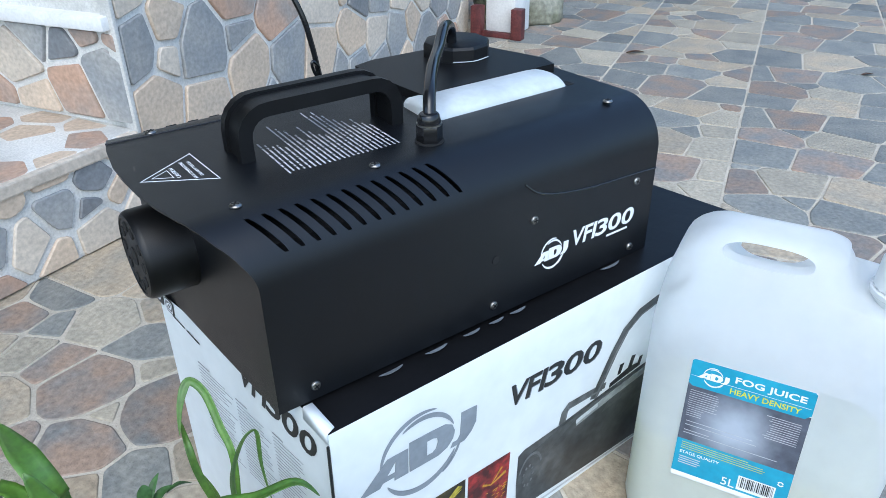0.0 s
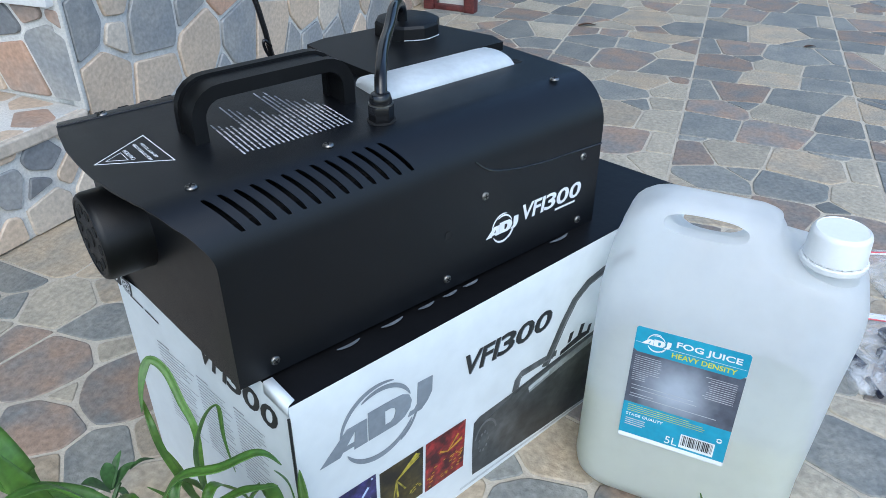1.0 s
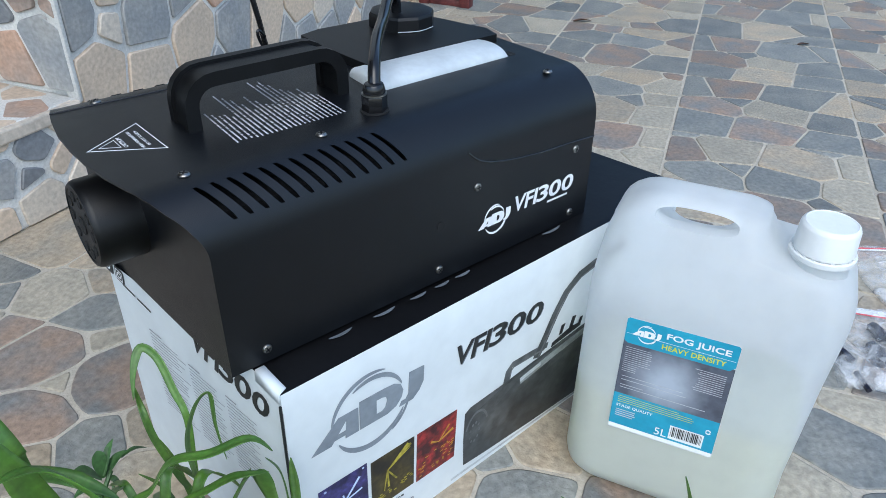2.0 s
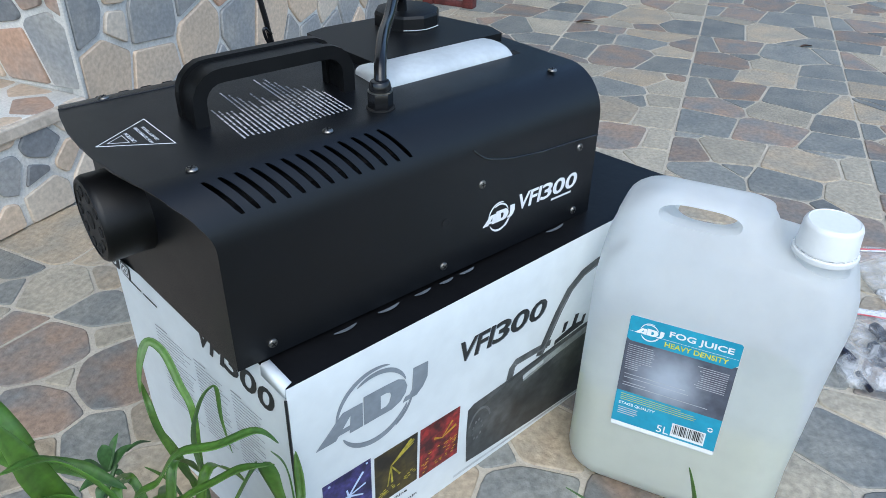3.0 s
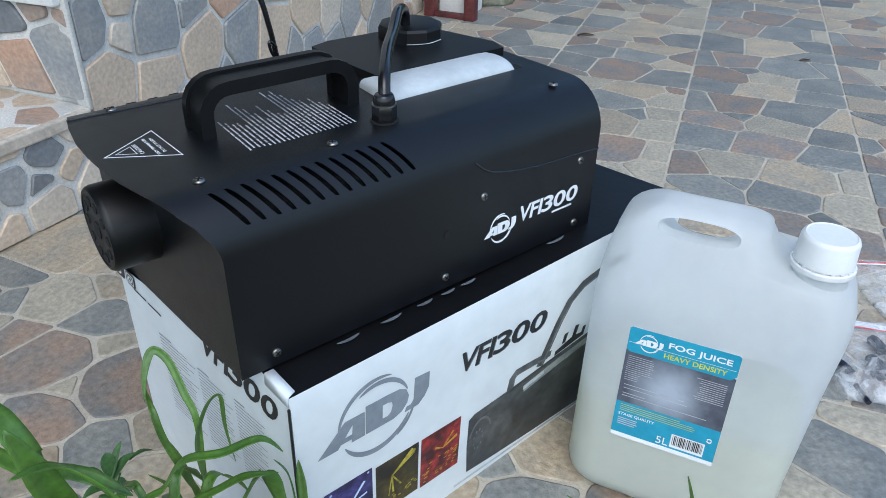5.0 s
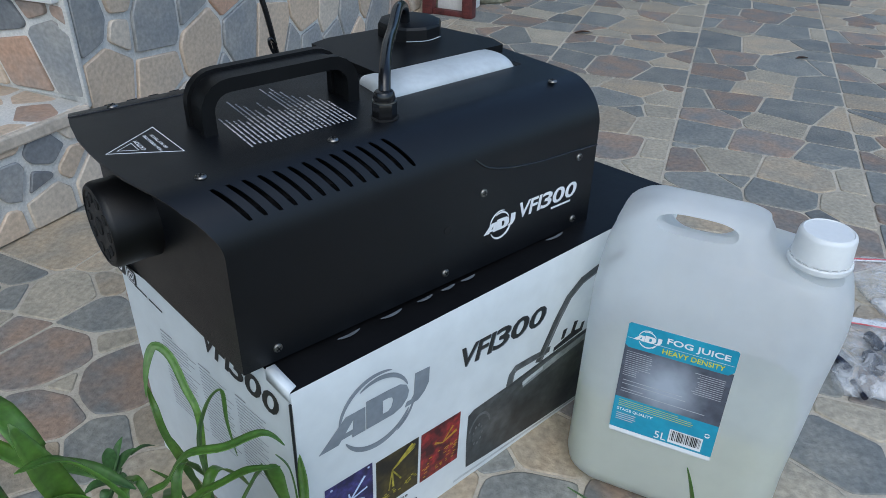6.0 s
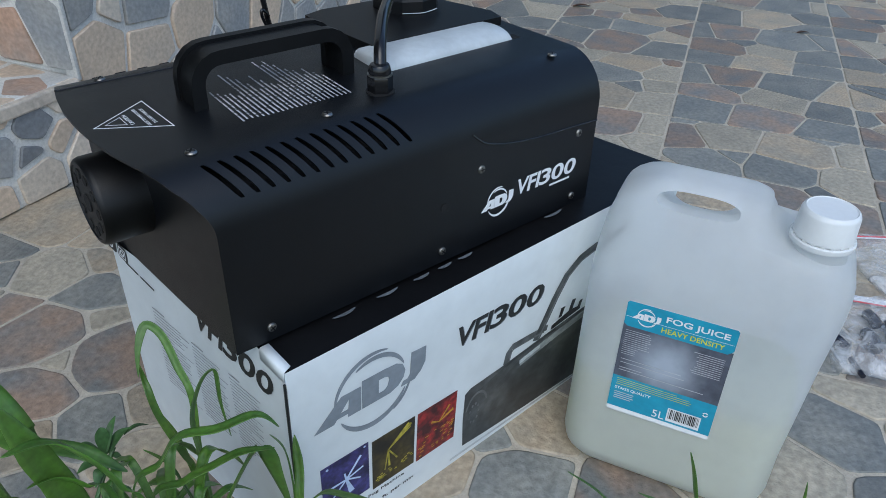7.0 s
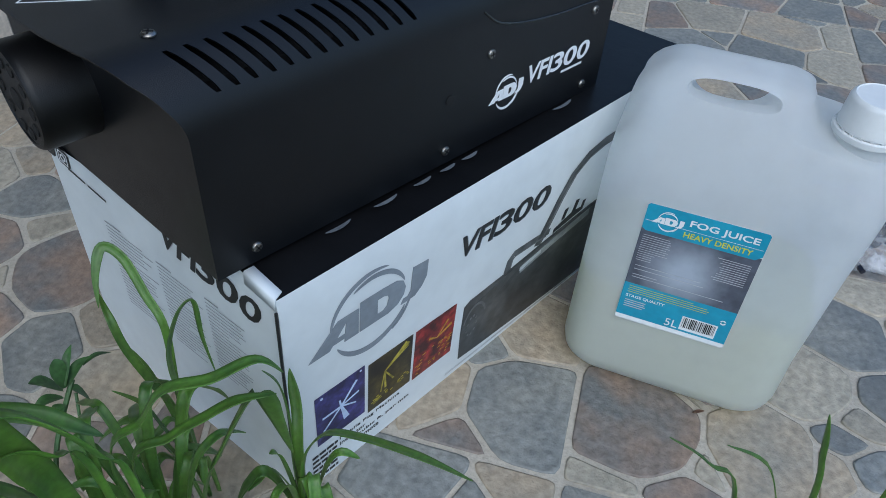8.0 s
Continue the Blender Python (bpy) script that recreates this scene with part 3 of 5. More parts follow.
def model_letters(w, h, depth=0.0003, slant=0.16):
    """The model's wide slanted lettering, character by character."""
    out = bmesh.new()
    for ch, a, b in (("V", 0.0, 0.185), ("F", 0.190, 0.315), ("1", 0.330, 0.375), ("3", 0.385, 0.565), ("0", 0.580, 0.785), ("0", 0.800, 1.0)):
        if ch == "1":
            c = plate_bm([(0, 0), ((b - a) * w, 0), ((b - a) * w, h), (0, h)], depth)
        else:
            c = fitted(ch, (b - a) * w, h, depth=depth, bold=0.018)
        c.transform(Matrix.Translation((a * w, 0, 0)))
        me = bpy.data.meshes.new("glyph")
        c.to_mesh(me)
        c.free()
        out.from_mesh(me)
        bpy.data.meshes.remove(me)
    for v in out.verts:
        v.co.x += slant * (v.co.y - 0.5 * h)
    return out


# mark and model lettering on the front
p = part("emblem", emblem_bm(0.0325, 0.0255), white_print, fog, smooth=False)
p.matrix_basis = FRONT_FACE @ pose(0.1835, 0.2330, 0)
part("lettering", model_letters(0.0670, 0.0135, 0.00015), white_print, fog, "white model lettering", smooth=False).matrix_basis = FRONT_FACE @ pose(0.2195, 0.2440, 0)
part("address_bar", plate_bm([(0.2573, 0.2398), (0.2805, 0.2398), (0.2805, 0.2416), (0.2573, 0.2416)], 0.00012), white_print, fog, smooth=False).matrix_basis = FRONT_FACE

# tank in its opening, the raised lid, filler cap, hose and gland
bm = bmesh.new()
prof = [(0.138, -0.012), (0.138, 0.006)] + [(0.118 + 0.020 * math.cos(radians(a)), 0.000 + 0.0085 * math.sin(radians(a))) for a in range(80, 181, 10)] + [(0.0955, -0.012)]
prof = [(y, M_TOP + z) for y, z in prof]
n = len(prof)
rings = []
for x, k in ((0.1475, 0.80), (0.149, 0.93), (0.152, 1.0), (0.20, 1.0), (0.262, 1.0), (0.272, 0.97), (0.2765, 0.88), (0.278, 0.75)):
    rings.append([(x + (0.10 * (y - 0.0955)), y, M_TOP - 0.012 + (z - M_TOP + 0.012) * k) for y, z in prof])
part("tank", loft_bm(rings), tank_mat, fog, "milky white plastic fluid tank")
bm = bmesh.new()
lid = [(0.166, 0.1355), (0.296, 0.1315), (0.3015, 0.150), (0.281, 0.232), (0.186, 0.236), (0.166, 0.230), (0.164, 0.19)]
plate_bm(lid, 0.0075, bm)
es = [e for e in bm.edges if len(e.link_faces) == 2 and e.calc_face_angle(0) > radians(30)]
bmesh.ops.bevel(bm, geom=es, offset=0.0012, segments=2, affect="EDGES", profile=0.5)
part("tank_lid", bm, black_plastic, fog, "flat black lid over the tank").matrix_basis = TOP_FACE @ pose(0, 0, -0.0005)
part("tank_rim", box_bm(0.190, 0.262, 0.2362, 0.2395, M_TOP - 0.02, M_TOP + 0.0035, 0.0008, 1), tank_mat, fog)
CAPX, CAPY, CAPZ = 0.251, 0.204, M_TOP + 0.007
bm = bmesh.new()
rings = []
for r, z in ((0.0285, 0.0), (0.0285, 0.010), (0.0274, 0.0122), (0.0250, 0.0132)):
    rings.append([(CAPX + r * math.cos(2 * math.pi * (k + 0.3) / 10), CAPY + r * math.sin(2 * math.pi * (k + 0.3) / 10), CAPZ + z) for k in range(10)])
# thin pale line along part of the cap's foot
cap_line = [(CAPX + 0.0292 * math.cos(2 * math.pi * (k + 0.3) / 10), CAPY + 0.0292 * math.sin(2 * math.pi * (k + 0.3) / 10), CAPZ + 0.0012) for k in range(6, 9)]
part("cap_line", tube_bm(cap_line, 0.0004, 6), tank_mat, fog, "thin pale line along the foot of the cap")
part("filler_cap", loft_bm(rings), black_plastic, fog, "ten-sided black filler cap", angle=25)
GX, GY = 0.1275, 0.072
hose = [(0.242, 0.199, CAPZ + 0.010), (0.239, 0.196, CAPZ + 0.024), (0.228, 0.185, CAPZ + 0.0315), (0.210, 0.167, CAPZ + 0.0345), (0.186, 0.141, CAPZ + 0.0285), (GX + 0.030, GY + 0.037, M_TOP + 0.034), (GX + 0.008, GY + 0.010, M_TOP + 0.028), (GX + 0.001, GY + 0.001, M_TOP + 0.016)]
part("hose", tube_bm(hose, 0.0043, 14), black_gloss, fog, "glossy black rubber hose")
gland = part("gland", cyl_bm(0.0086, 0.0086, 0.0115, Matrix.Translation((GX, GY, M_TOP + 0.0058)), 6, 0.0006), black_gloss, fog, "black hexagonal cable gland")
part("collar", cyl_bm(0.0080, 0.0066, 0.0068, Matrix.Translation((GX, GY, M_TOP + 0.0158)), 20, 0.0014), black_gloss, gland)
part("ring", cyl_bm(0.0084, 0.0084, 0.0010, Matrix.Translation((GX, GY, M_TOP + 0.0122)), 24), steel, gland, "thin shiny ring")
# black block imitating the shade of the slot beside the tank
part("tank_slot_shade", box_bm(0.2795, 0.2865, 0.0985, 0.1075, M_TOP - 0.001, M_TOP + 0.0004, 0.0003, 1), black_and_shade, fog)
part("washer", cyl_bm(0.0098, 0.0098, 0.0009, Matrix.Translation((GX, GY, M_TOP + 0.0004)), 24), black_and_shade, gland)
part("side_knob", cyl_bm(0.013, 0.011, 0.010, Matrix.Translation((M_X1 + 0.003, 0.075, 0.252)) @ Matrix.Rotation(radians(90), 4, "Y"), 20, 0.001), black_plastic, fog)

# feed cable rising behind the machine, up to the wall
cable = thing("power_cable", "thin black power cable rising from behind the machine", "cable")
part("cord", tube_bm([(0.165, 0.232, 0.262), (0.158, 0.256, 0.30), (0.149, 0.26, 0.327), (0.144, 0.26, 0.355), (0.138, 0.262, 0.383), (0.126, 0.275, 0.42), (0.10, 0.33, 0.52), (0.11, 0.55, 0.85), (0.25, 0.832, 1.25)], 0.0024, 8), black_gloss, cable)
part("loop", tube_bm([(0.1500, 0.2585, 0.322), (0.1425, 0.257, 0.334), (0.1405, 0.257, 0.3425), (0.1425, 0.257, 0.3440), (0.1475, 0.258, 0.338)], 0.0014, 6), black_gloss, cable)

# ---- prints on the box ----
def front_at(x, z, out=0.0003):
    return Vector((x, lean(x, z) - out, z))


def front_print(bm, out=0.0003):
    """Bends a flat print, drawn in x and z, onto the leaning front of the box."""
    for v in bm.verts:
        x, z, d = v.co
        v.co = front_at(x, z, out + d)
    return bm


def shifted(bm, dx, dy, turn=0.0):
    bm.transform(pose(dx, dy, 0, 0, 0, turn))
    return bm


part("emblem", front_print(shifted(emblem_bm(0.0965, 0.0745), 0.0160, 0.1140)), print_grey, carton, "large grey maker's mark", smooth=False)
part("lettering_shadow", front_print(shifted(model_letters(0.0965, 0.0208, 0.0001), 0.1442, 0.1449), 0.0002), print_grey, carton, smooth=False)
part("lettering", front_print(shifted(model_letters(0.0965, 0.0208), 0.1430, 0.1460)), print_dark, carton, "large dark model lettering", smooth=False)


def photo_mat(name, base, glow, scale, power):
    """A dark printed stage photo with a soft coloured burst in it."""
    m = mat(name, base, 0.35, var=0.5, scale=scale, fine=250, tint=glow)
    m.node_tree.nodes["Principled BSDF"].inputs["Coat Weight"].default_value = 0.1
    return m


photo_blue = photo_mat("blue stage photo", (0.012, 0.010, 0.05), (0.06, 0.05, 0.20), 60, 1)
photo_yellow = photo_mat("yellow stage photo", (0.010, 0.009, 0.006), (0.06, 0.045, 0.01), 50, 1)
photo_red = photo_mat("red stage photo", (0.05, 0.006, 0.008), (0.30, 0.02, 0.02), 90, 1)
beam_white = mat("pale beam print", (0.55, 0.65, 0.85), 0.4, var=0.1)
beam_yellow = mat("yellow beam print", (0.42, 0.35, 0.04), 0.4, var=0.3, scale=120)
beam_gold = mat("gold print", (0.62, 0.33, 0.03), 0.4, var=0.3, scale=200)


def beam(bm, x, z, ang, length, w0, w1):
    c, s = math.cos(radians(ang)), math.sin(radians(ang))
    plate_bm([(x - s * w0, z + c * w0), (x + s * w0, z - c * w0), (x + c * length + s * w1, z + s * length - c * w1), (x + c * length - s * w1, z + s * length + c * w1)], 0.00015, bm)


for material, x0, x1, z0, z1 in ((photo_blue, 0.0185, 0.0605, 0.0455, 0.1005), (photo_yellow, 0.0640, 0.1055, 0.0405, 0.0970), (photo_red, 0.1085, 0.1500, 0.0390, 0.0965)):
    ph = part("photo", front_print(plate_bm([(x0 + 0.0008 * (k == 0), z) for k, z in ((0, z0), (1, z1))] + [(x1, z1), (x1 + 0.001, z0)], 0.0003)), material, carton, smooth=False)
    bm = bmesh.new()
    rng = random.Random(int(x0 * 1e4))
    if material is photo_blue:
        for a, L, w in ((12, 0.016, 0.0009), (52, 0.022, 0.0011), (100, 0.008, 0.0007), (180, 0.016, 0.0011), (225, 0.022, 0.0008), (330, 0.015, 0.0007), (285, 0.018, 0.0026)):
            beam(bm, 0.040, 0.074, a, L, 0.0009, w)
        arc_bm(0.024, 0.097, 0.0, 0.0012, 0, 360, 0.00015, 10, 1, bm), arc_bm(0.057, 0.098, 0.0, 0.001, 0, 360, 0.00015, 10, 1, bm)
        part("light_beam", front_print(bm, 0.0006), beam_white, ph, smooth=False)
    elif material is photo_yellow:
        for a, L, w in ((40, 0.026, 0.0012), (33, 0.027, 0.0014), (27, 0.025, 0.0004), (262, 0.022, 0.0006), (274, 0.020, 0.0010), (300, 0.018, 0.0008)):
            beam(bm, 0.0795, 0.0775, a, L, 0.0006, w)
        for k in range(26):
            x = 0.067 + 0.036 * rng.random()
            z = 0.0455 + 0.007 * rng.random() + 0.16 * (x - 0.067)
            plate_bm([(x, z), (x + 0.0025, z + 0.0004), (x + 0.0022, z + 0.0014), (x - 0.0003, z + 0.001)], 0.00015, bm)
        part("light_beam", front_print(bm, 0.0006), beam_yellow, ph, smooth=False)
    else:
        for k in range(34):
            x, z = 0.1095 + 0.038 * rng.random(), 0.0425 + 0.022 * rng.random()
            w = 0.001 + 0.003 * rng.random()
            plate_bm([(x, z), (x + w, z + 0.0002), (x + w, z + 0.0011), (x, z + 0.0009)], 0.00015, bm)
        for a, L, w in ((52, 0.017, 0.0010), (20, 0.016, 0.0016), (150, 0.010, 0.0012)):
            beam(bm, 0.132, 0.072, a, L, 0.0005, w)
        part("light_beam", front_print(bm, 0.0006), beam_gold, ph, smooth=False)

for text, x, z, w in (("Mobile Fog Machine", 0.0385, 0.0325, 0.058), ("Indicator", 0.0385, 0.0262, 0.024), ("cubic ft. per min", 0.0560, 0.0200, 0.051), ("remote", 0.0560, 0.0140, 0.020)):
    part("lettering", front_print(shifted(fitted(text, w, 0.0042, depth=0.0002), x, z)), print_dark, carton, smooth=False)
bm = bmesh.new()
rng = random.Random(5)
for k in range(6):
    x = 0.014
    while x < 0.036:
        w = 0.002 + 0.005 * rng.random()
        z = 0.0330 - 0.0058 * k
        plate_bm([(x, z), (min(x + w, 0.0365), z), (min(x + w, 0.0365), z + 0.0026), (x, z + 0.0026)], 0.0002, bm)
        x += w + 0.001
part("small_print", front_print(bm), print_dark, carton, smooth=False)

# picture of the machine printed on the box
pic_dark = mat("dark grey picture print", (0.028, 0.031, 0.033), 0.4, var=0.35, scale=25, fine=120, tint=(0.075, 0.080, 0.080))
pic_mid = mat("mid grey picture print", (0.16, 0.17, 0.17), 0.4, var=0.2, scale=30)
pic_light = mat("pale grey picture print", (0.50, 0.53, 0.54), 0.4, var=0.15, scale=40)
picture = part("machine_picture", front_print(plate_bm([(0.1600, 0.0840), (0.1610, 0.0500), (0.1640, 0.0165), (0.1900, 0.0140), (0.25, 0.0100), (0.32, 0.0070), (0.399, 0.0060), (0.399, 0.105), (0.345, 0.107), (0.308, 0.1045), (0.255, 0.0980), (0.2048, 0.0912), (0.1660, 0.0880)], 0.0002)), pic_dark, carton, "dark printed picture of the fog machine", smooth=False)


def strip_bm(pts, w):
    """A flat band of width w along a line of points."""
    bm = bmesh.new()
    P = [Vector(p) for p in pts]
    L, R = [], []
    for i, p in enumerate(P):
        d = (P[min(i + 1, len(P) - 1)] - P[max(i - 1, 0)]).normalized()
        n = Vector((-d.y, d.x)) * w / 2
        L.append(p + n), R.append(p - n)
    for i in range(len(P) - 1):
        plate_bm([tuple(L[i]), tuple(R[i]), tuple(R[i + 1]), tuple(L[i + 1])], 0.0002, bm)
    return bm


pic_grey = mat("grey picture print", (0.13, 0.14, 0.14), 0.4, var=0.25, scale=60)
pic_tank = mat("silver grey picture print", (0.30, 0.325, 0.32), 0.4, var=0.2, scale=40)
pic_soft = mat("soft grey picture print", (0.075, 0.080, 0.080), 0.4, var=0.3, scale=40, tint=(0.040, 0.044, 0.045))
part("pictured_top", front_print(plate_bm([(0.172, 0.0775), (0.206, 0.0880), (0.255, 0.0950), (0.345, 0.1040), (0.345, 0.0860), (0.260, 0.0730), (0.192, 0.0610)], 0.0002), 0.0005), pic_soft, picture, smooth=False)
part("pictured_hose", front_print(strip_bm([(0.243, 0.098), (0.250, 0.116), (0.2585, 0.140), (0.268, 0.160), (0.282, 0.172), (0.300, 0.1765), (0.345, 0.1790)], 0.0095)), pic_soft, picture, smooth=False)
part("pictured_hose_gloss", front_print(strip_bm([(0.2455, 0.100), (0.2525, 0.117), (0.261, 0.1405), (0.270, 0.1585), (0.284, 0.169), (0.300, 0.173)], 0.0020), 0.0006), pic_mid, picture, smooth=False)
part("pictured_handle", front_print(strip_bm([(0.2065, 0.0915), (0.2078, 0.104), (0.2120, 0.109), (0.235, 0.1082), (0.2560, 0.1066)], 0.0065)), pic_grey, picture, smooth=False)
part("pictured_handle_gloss", front_print(strip_bm([(0.2100, 0.0925), (0.2110, 0.103), (0.2140, 0.1055), (0.235, 0.1050), (0.2520, 0.1036)], 0.0018), 0.0006), pic_mid, picture, smooth=False)
part("pictured_tank", front_print(strip_bm([(0.2255, 0.0815), (0.27, 0.0900), (0.3130, 0.0965)], 0.0085), 0.0008), pic_tank, picture, smooth=False)
part("pictured_tank_gloss", front_print(strip_bm([(0.2245, 0.0830), (0.236, 0.0852), (0.250, 0.0878)], 0.0042), 0.0010), pic_light, picture, smooth=False)
bm = bmesh.new()
for pts in ([(0.262, 0.100), (0.300, 0.106), (0.300, 0.110), (0.285, 0.112), (0.262, 0.105)], [(0.270, 0.110), (0.274, 0.110), (0.276, 0.121), (0.271, 0.121)], [(0.283, 0.111), (0.288, 0.111), (0.290, 0.123), (0.285, 0.124)], [(0.296, 0.109), (0.300, 0.109), (0.301, 0.117), (0.297, 0.117)]):
    plate_bm(pts, 0.0002, bm)
part("pictured_fittings", front_print(bm), print_dark, picture, smooth=False)
bm = arc_bm(0.1755, 0.055, 0.0118, 0.0135, 20, 165, 0.0002, 24, 1.75)
for k in range(9):
    a = 2 * math.pi * k / 9
    arc_bm(0.1735 + 0.0055 * math.cos(a), 0.053 + 0.0115 * math.sin(a), 0, 0.0011, 0, 360, 0.0002, 8, 1.6, bm)
part("pictured_nozzle", front_print(bm, 0.0006), pic_mid, picture, smooth=False)
part("base_line", front_print(plate_bm([(0.150, 0.0062), (0.400, 0.0015), (0.400, 0.0042), (0.150, 0.0090)], 0.0001)), pic_light, carton, smooth=False)

# prints on the end of the box
fine_print = mat("fine grey print", (0.30, 0.31, 0.33), 0.5, var=0.1)
SIDE = on_plane((BOX_SKEW - 0.0004, BOX_D, 0.0), (-BOX_SKEW, -BOX_D, 0), (0, 0, 1))
SIDE_L = math.hypot(BOX_SKEW, BOX_D)
part("lettering", model_letters(0.0890, 0.0212), print_dark, carton, "dark model lettering", smooth=False).matrix_basis = SIDE @ pose(SIDE_L - 0.1055, 0.1845, 0, 0, 0, -8)
rng = random.Random(8)
for a0, a1, z0, z1 in ((0.122, 0.172, 0.088, 0.164), (0.0745, 0.118, 0.086, 0.161), (0.034, 0.0705, 0.090, 0.161)):
    bm = bmesh.new()
    z = z1
    k = 0
    while z > z0:
        full = (a1 - a0) * (0.35 if k == 0 else rng.uniform(0.72, 1.0) if k % 7 else 0.5)
        h = 0.0010 if k == 0 else 0.0005
        plate_bm([(SIDE_L - a1, z), (SIDE_L - a1 + full, z), (SIDE_L - a1 + full, z + h), (SIDE_L - a1, z + h)], 0.0001, bm)
        z -= 0.0033
        k += 1
    part("small_print", bm, fine_print, carton, "blocks of tiny grey print", smooth=False).matrix_basis = SIDE
bm = bmesh.new()
for x in (SIDE_L - 0.2105, SIDE_L - 0.1945):
    plate_bm([(x + p, 0.1880 + q) for p, q in ((0.002, 0), (0.0115, 0), (0.0135, 0.002), (0.0135, 0.0115), (0.0115, 0.0135), (0.002, 0.0135), (0, 0.0115), (0, 0.002))], 0.0001, bm)
BADGE = SIDE @ pose(SIDE_L - 0.203, 0.2000, 0, 0, 0, -9) @ pose(0.18775 - SIDE_L, -0.19475, 0)
badge_white = arc_bm(SIDE_L - 0.18775, 0.19475, 0.0018, 0.0030, 0, 360, 0.0001, 16)
outline_bm([Vector((SIDE_L - 0.18775 + p, 0.19475 + q)) for p, q in ((-0.0048, -0.0048), (0.0048, -0.0048), (0.0048, 0.0048), (-0.0048, 0.0048))], 0.0006, badge_white, 0.0001)
arc_bm(SIDE_L - 0.2045, 0.1935, 0.0016, 0.0030, 90, 380, 0.0001, 16, 1, badge_white)
plate_bm([(SIDE_L - 0.2030, 0.1930), (SIDE_L - 0.2016, 0.1930), (SIDE_L - 0.2016, 0.1995), (SIDE_L - 0.2030, 0.1995)], 0.0001, badge_white)
part("badge_sign", badge_white, white_print, carton, smooth=False).matrix_basis = BADGE @ pose(0, 0, 0.0003)
for x0, x1 in ((0.1845, 0.1665), (0.1635, 0.1445)):
    plate_bm([(SIDE_L - x0, 0.1868), (SIDE_L - x1, 0.1868), (SIDE_L - x1, 0.1884), (SIDE_L - x0, 0.1884)], 0.0001, bm)
part("badge_print", bm, print_dark, carton, smooth=False).matrix_basis = BADGE
# dark tube as shade of the open corner seam; turned-up flap beside the machine
part("corner_gap_shade", tube_bm([(-0.0006, 0.0062, 0.004), (-0.0007, 0.004, 0.08), (-0.0012, 0.0022, 0.15), (-0.0010, 0.0014, 0.197)], 0.0010, 6), print_dark, carton)
bm = bmesh.new()
g = [[bm.verts.new(p) for p in r] for r in ([(-0.0012, 0.0016, 0.1985), (-0.0040, 0.0258, 0.2030)], [(-0.0008, 0.0014, 0.2058), (-0.0036, 0.0256, 0.2112)], [(0.0002, 0.0018, 0.2069), (-0.0028, 0.0256, 0.2123)], [(0.0058, 0.0040, 0.2073), (0.0030, 0.0252, 0.2127)])]
for r, q in zip(g, g[1:]):
    bm.faces.new((r[0], r[1], q[1], q[0]))
flap = part("flap", bm, card_white, carton, "folded white card edge", angle=60)
sol = flap.modifiers.new("thickness", "SOLIDIFY")
sol.thickness = 0.0008
arc_grey = mat("dim grey print", (0.13, 0.145, 0.16), 0.45, var=0.15)
# arcs of the grey mark printed on the black top, seen below the machine
bm = bmesh.new()
for cx, r in ((0.058, 0.030), (0.094, 0.030), (0.124, 0.024), (0.146, 0.022), (0.166, 0.024), (0.262, 0.034)):
    arc = arc_bm(cx, 0.0205 + r, r - 0.0026, r, 252, 290, 0.0002, 20, 1.0, None, True)
    for v in arc.verts:
        v.co.z += box_top(v.co.x) + 0.0040 * max(1 - v.co.x * 3.5, 0) + 0.0012
    part("arc_print", arc, arc_grey, carton, "grey printed arc on the black top", smooth=False)

# ---- jug of fog fluid ----
JUG = on_plane((0.2685, -0.105, 0.0), (0.417, -0.909, 0), (0.909, 0.417, 0))
jug = thing("plastic_jug", "translucent white plastic jug, partly filled, with blue label", "jug", at=JUG)


def milky(name, color, clear, rough, ior):
    """Thin milky plastic: part of the light is scattered back, part glows through, part passes blurred."""
    m = mat(name, color, 0.36, var=0.02, scale=12, fine=60, bump=0.0003, bump_scale=40)
    n, l = m.node_tree.nodes, m.node_tree.links
    p = n["Principled BSDF"]
    base = p.inputs["Base Color"].links[0].from_socket
    glow, pass_through, mix, mix2 = n.new("ShaderNodeBsdfTranslucent"), n.new("ShaderNodeBsdfRefraction"), n.new("ShaderNodeMixShader"), n.new("ShaderNodeMixShader")
    l.new(base, glow.inputs["Color"])
    l.new(base, pass_through.inputs["Color"])
    pass_through.inputs["Roughness"].default_value, pass_through.inputs["IOR"].default_value = rough, ior
    mix.inputs["Fac"].default_value, mix2.inputs["Fac"].default_value = 0.56, clear
    l.new(p.outputs["BSDF"], mix.inputs[1])
    l.new(glow.outputs["BSDF"], mix.inputs[2])
    l.new(mix.outputs["Shader"], mix2.inputs[1])
    l.new(pass_through.outputs["BSDF"], mix2.inputs[2])
    l.new(mix2.outputs["Shader"], n["Material Output"].inputs["Surface"])
    return m


jug_mat = milky("milky jug plastic", (0.965, 0.975, 0.975), 0.38, 0.36, 1.02)
fluid_mat = milky("cloudy pale yellow fluid", (0.75, 0.76, 0.58), 0.18, 0.15, 1.03)
cap_mat = mat("white cap plastic", (0.74, 0.75, 0.74), 0.35, var=0.02, sss=0.2)
U0, U1, D = -0.078, 0.097, 0.118


def front_w(z):
    """The jug's front leans back slightly with height."""
    return -0.0042 + 0.056 * z


def rounded(u0, u1, w0, w1, r, z, n=7):
    pts = []
    for cu, cw, a0 in ((u1 - r, w1 - r, 0), (u0 + r, w1 - r, 90), (u0 + r, w0 + r, 180), (u1 - r, w0 + r, 270)):
        for k in range(n + 1):
            a = radians(a0 + 90 * k / n)
            pts.append((cu + r * math.cos(a), cw + r * math.sin(a), z))
    return pts


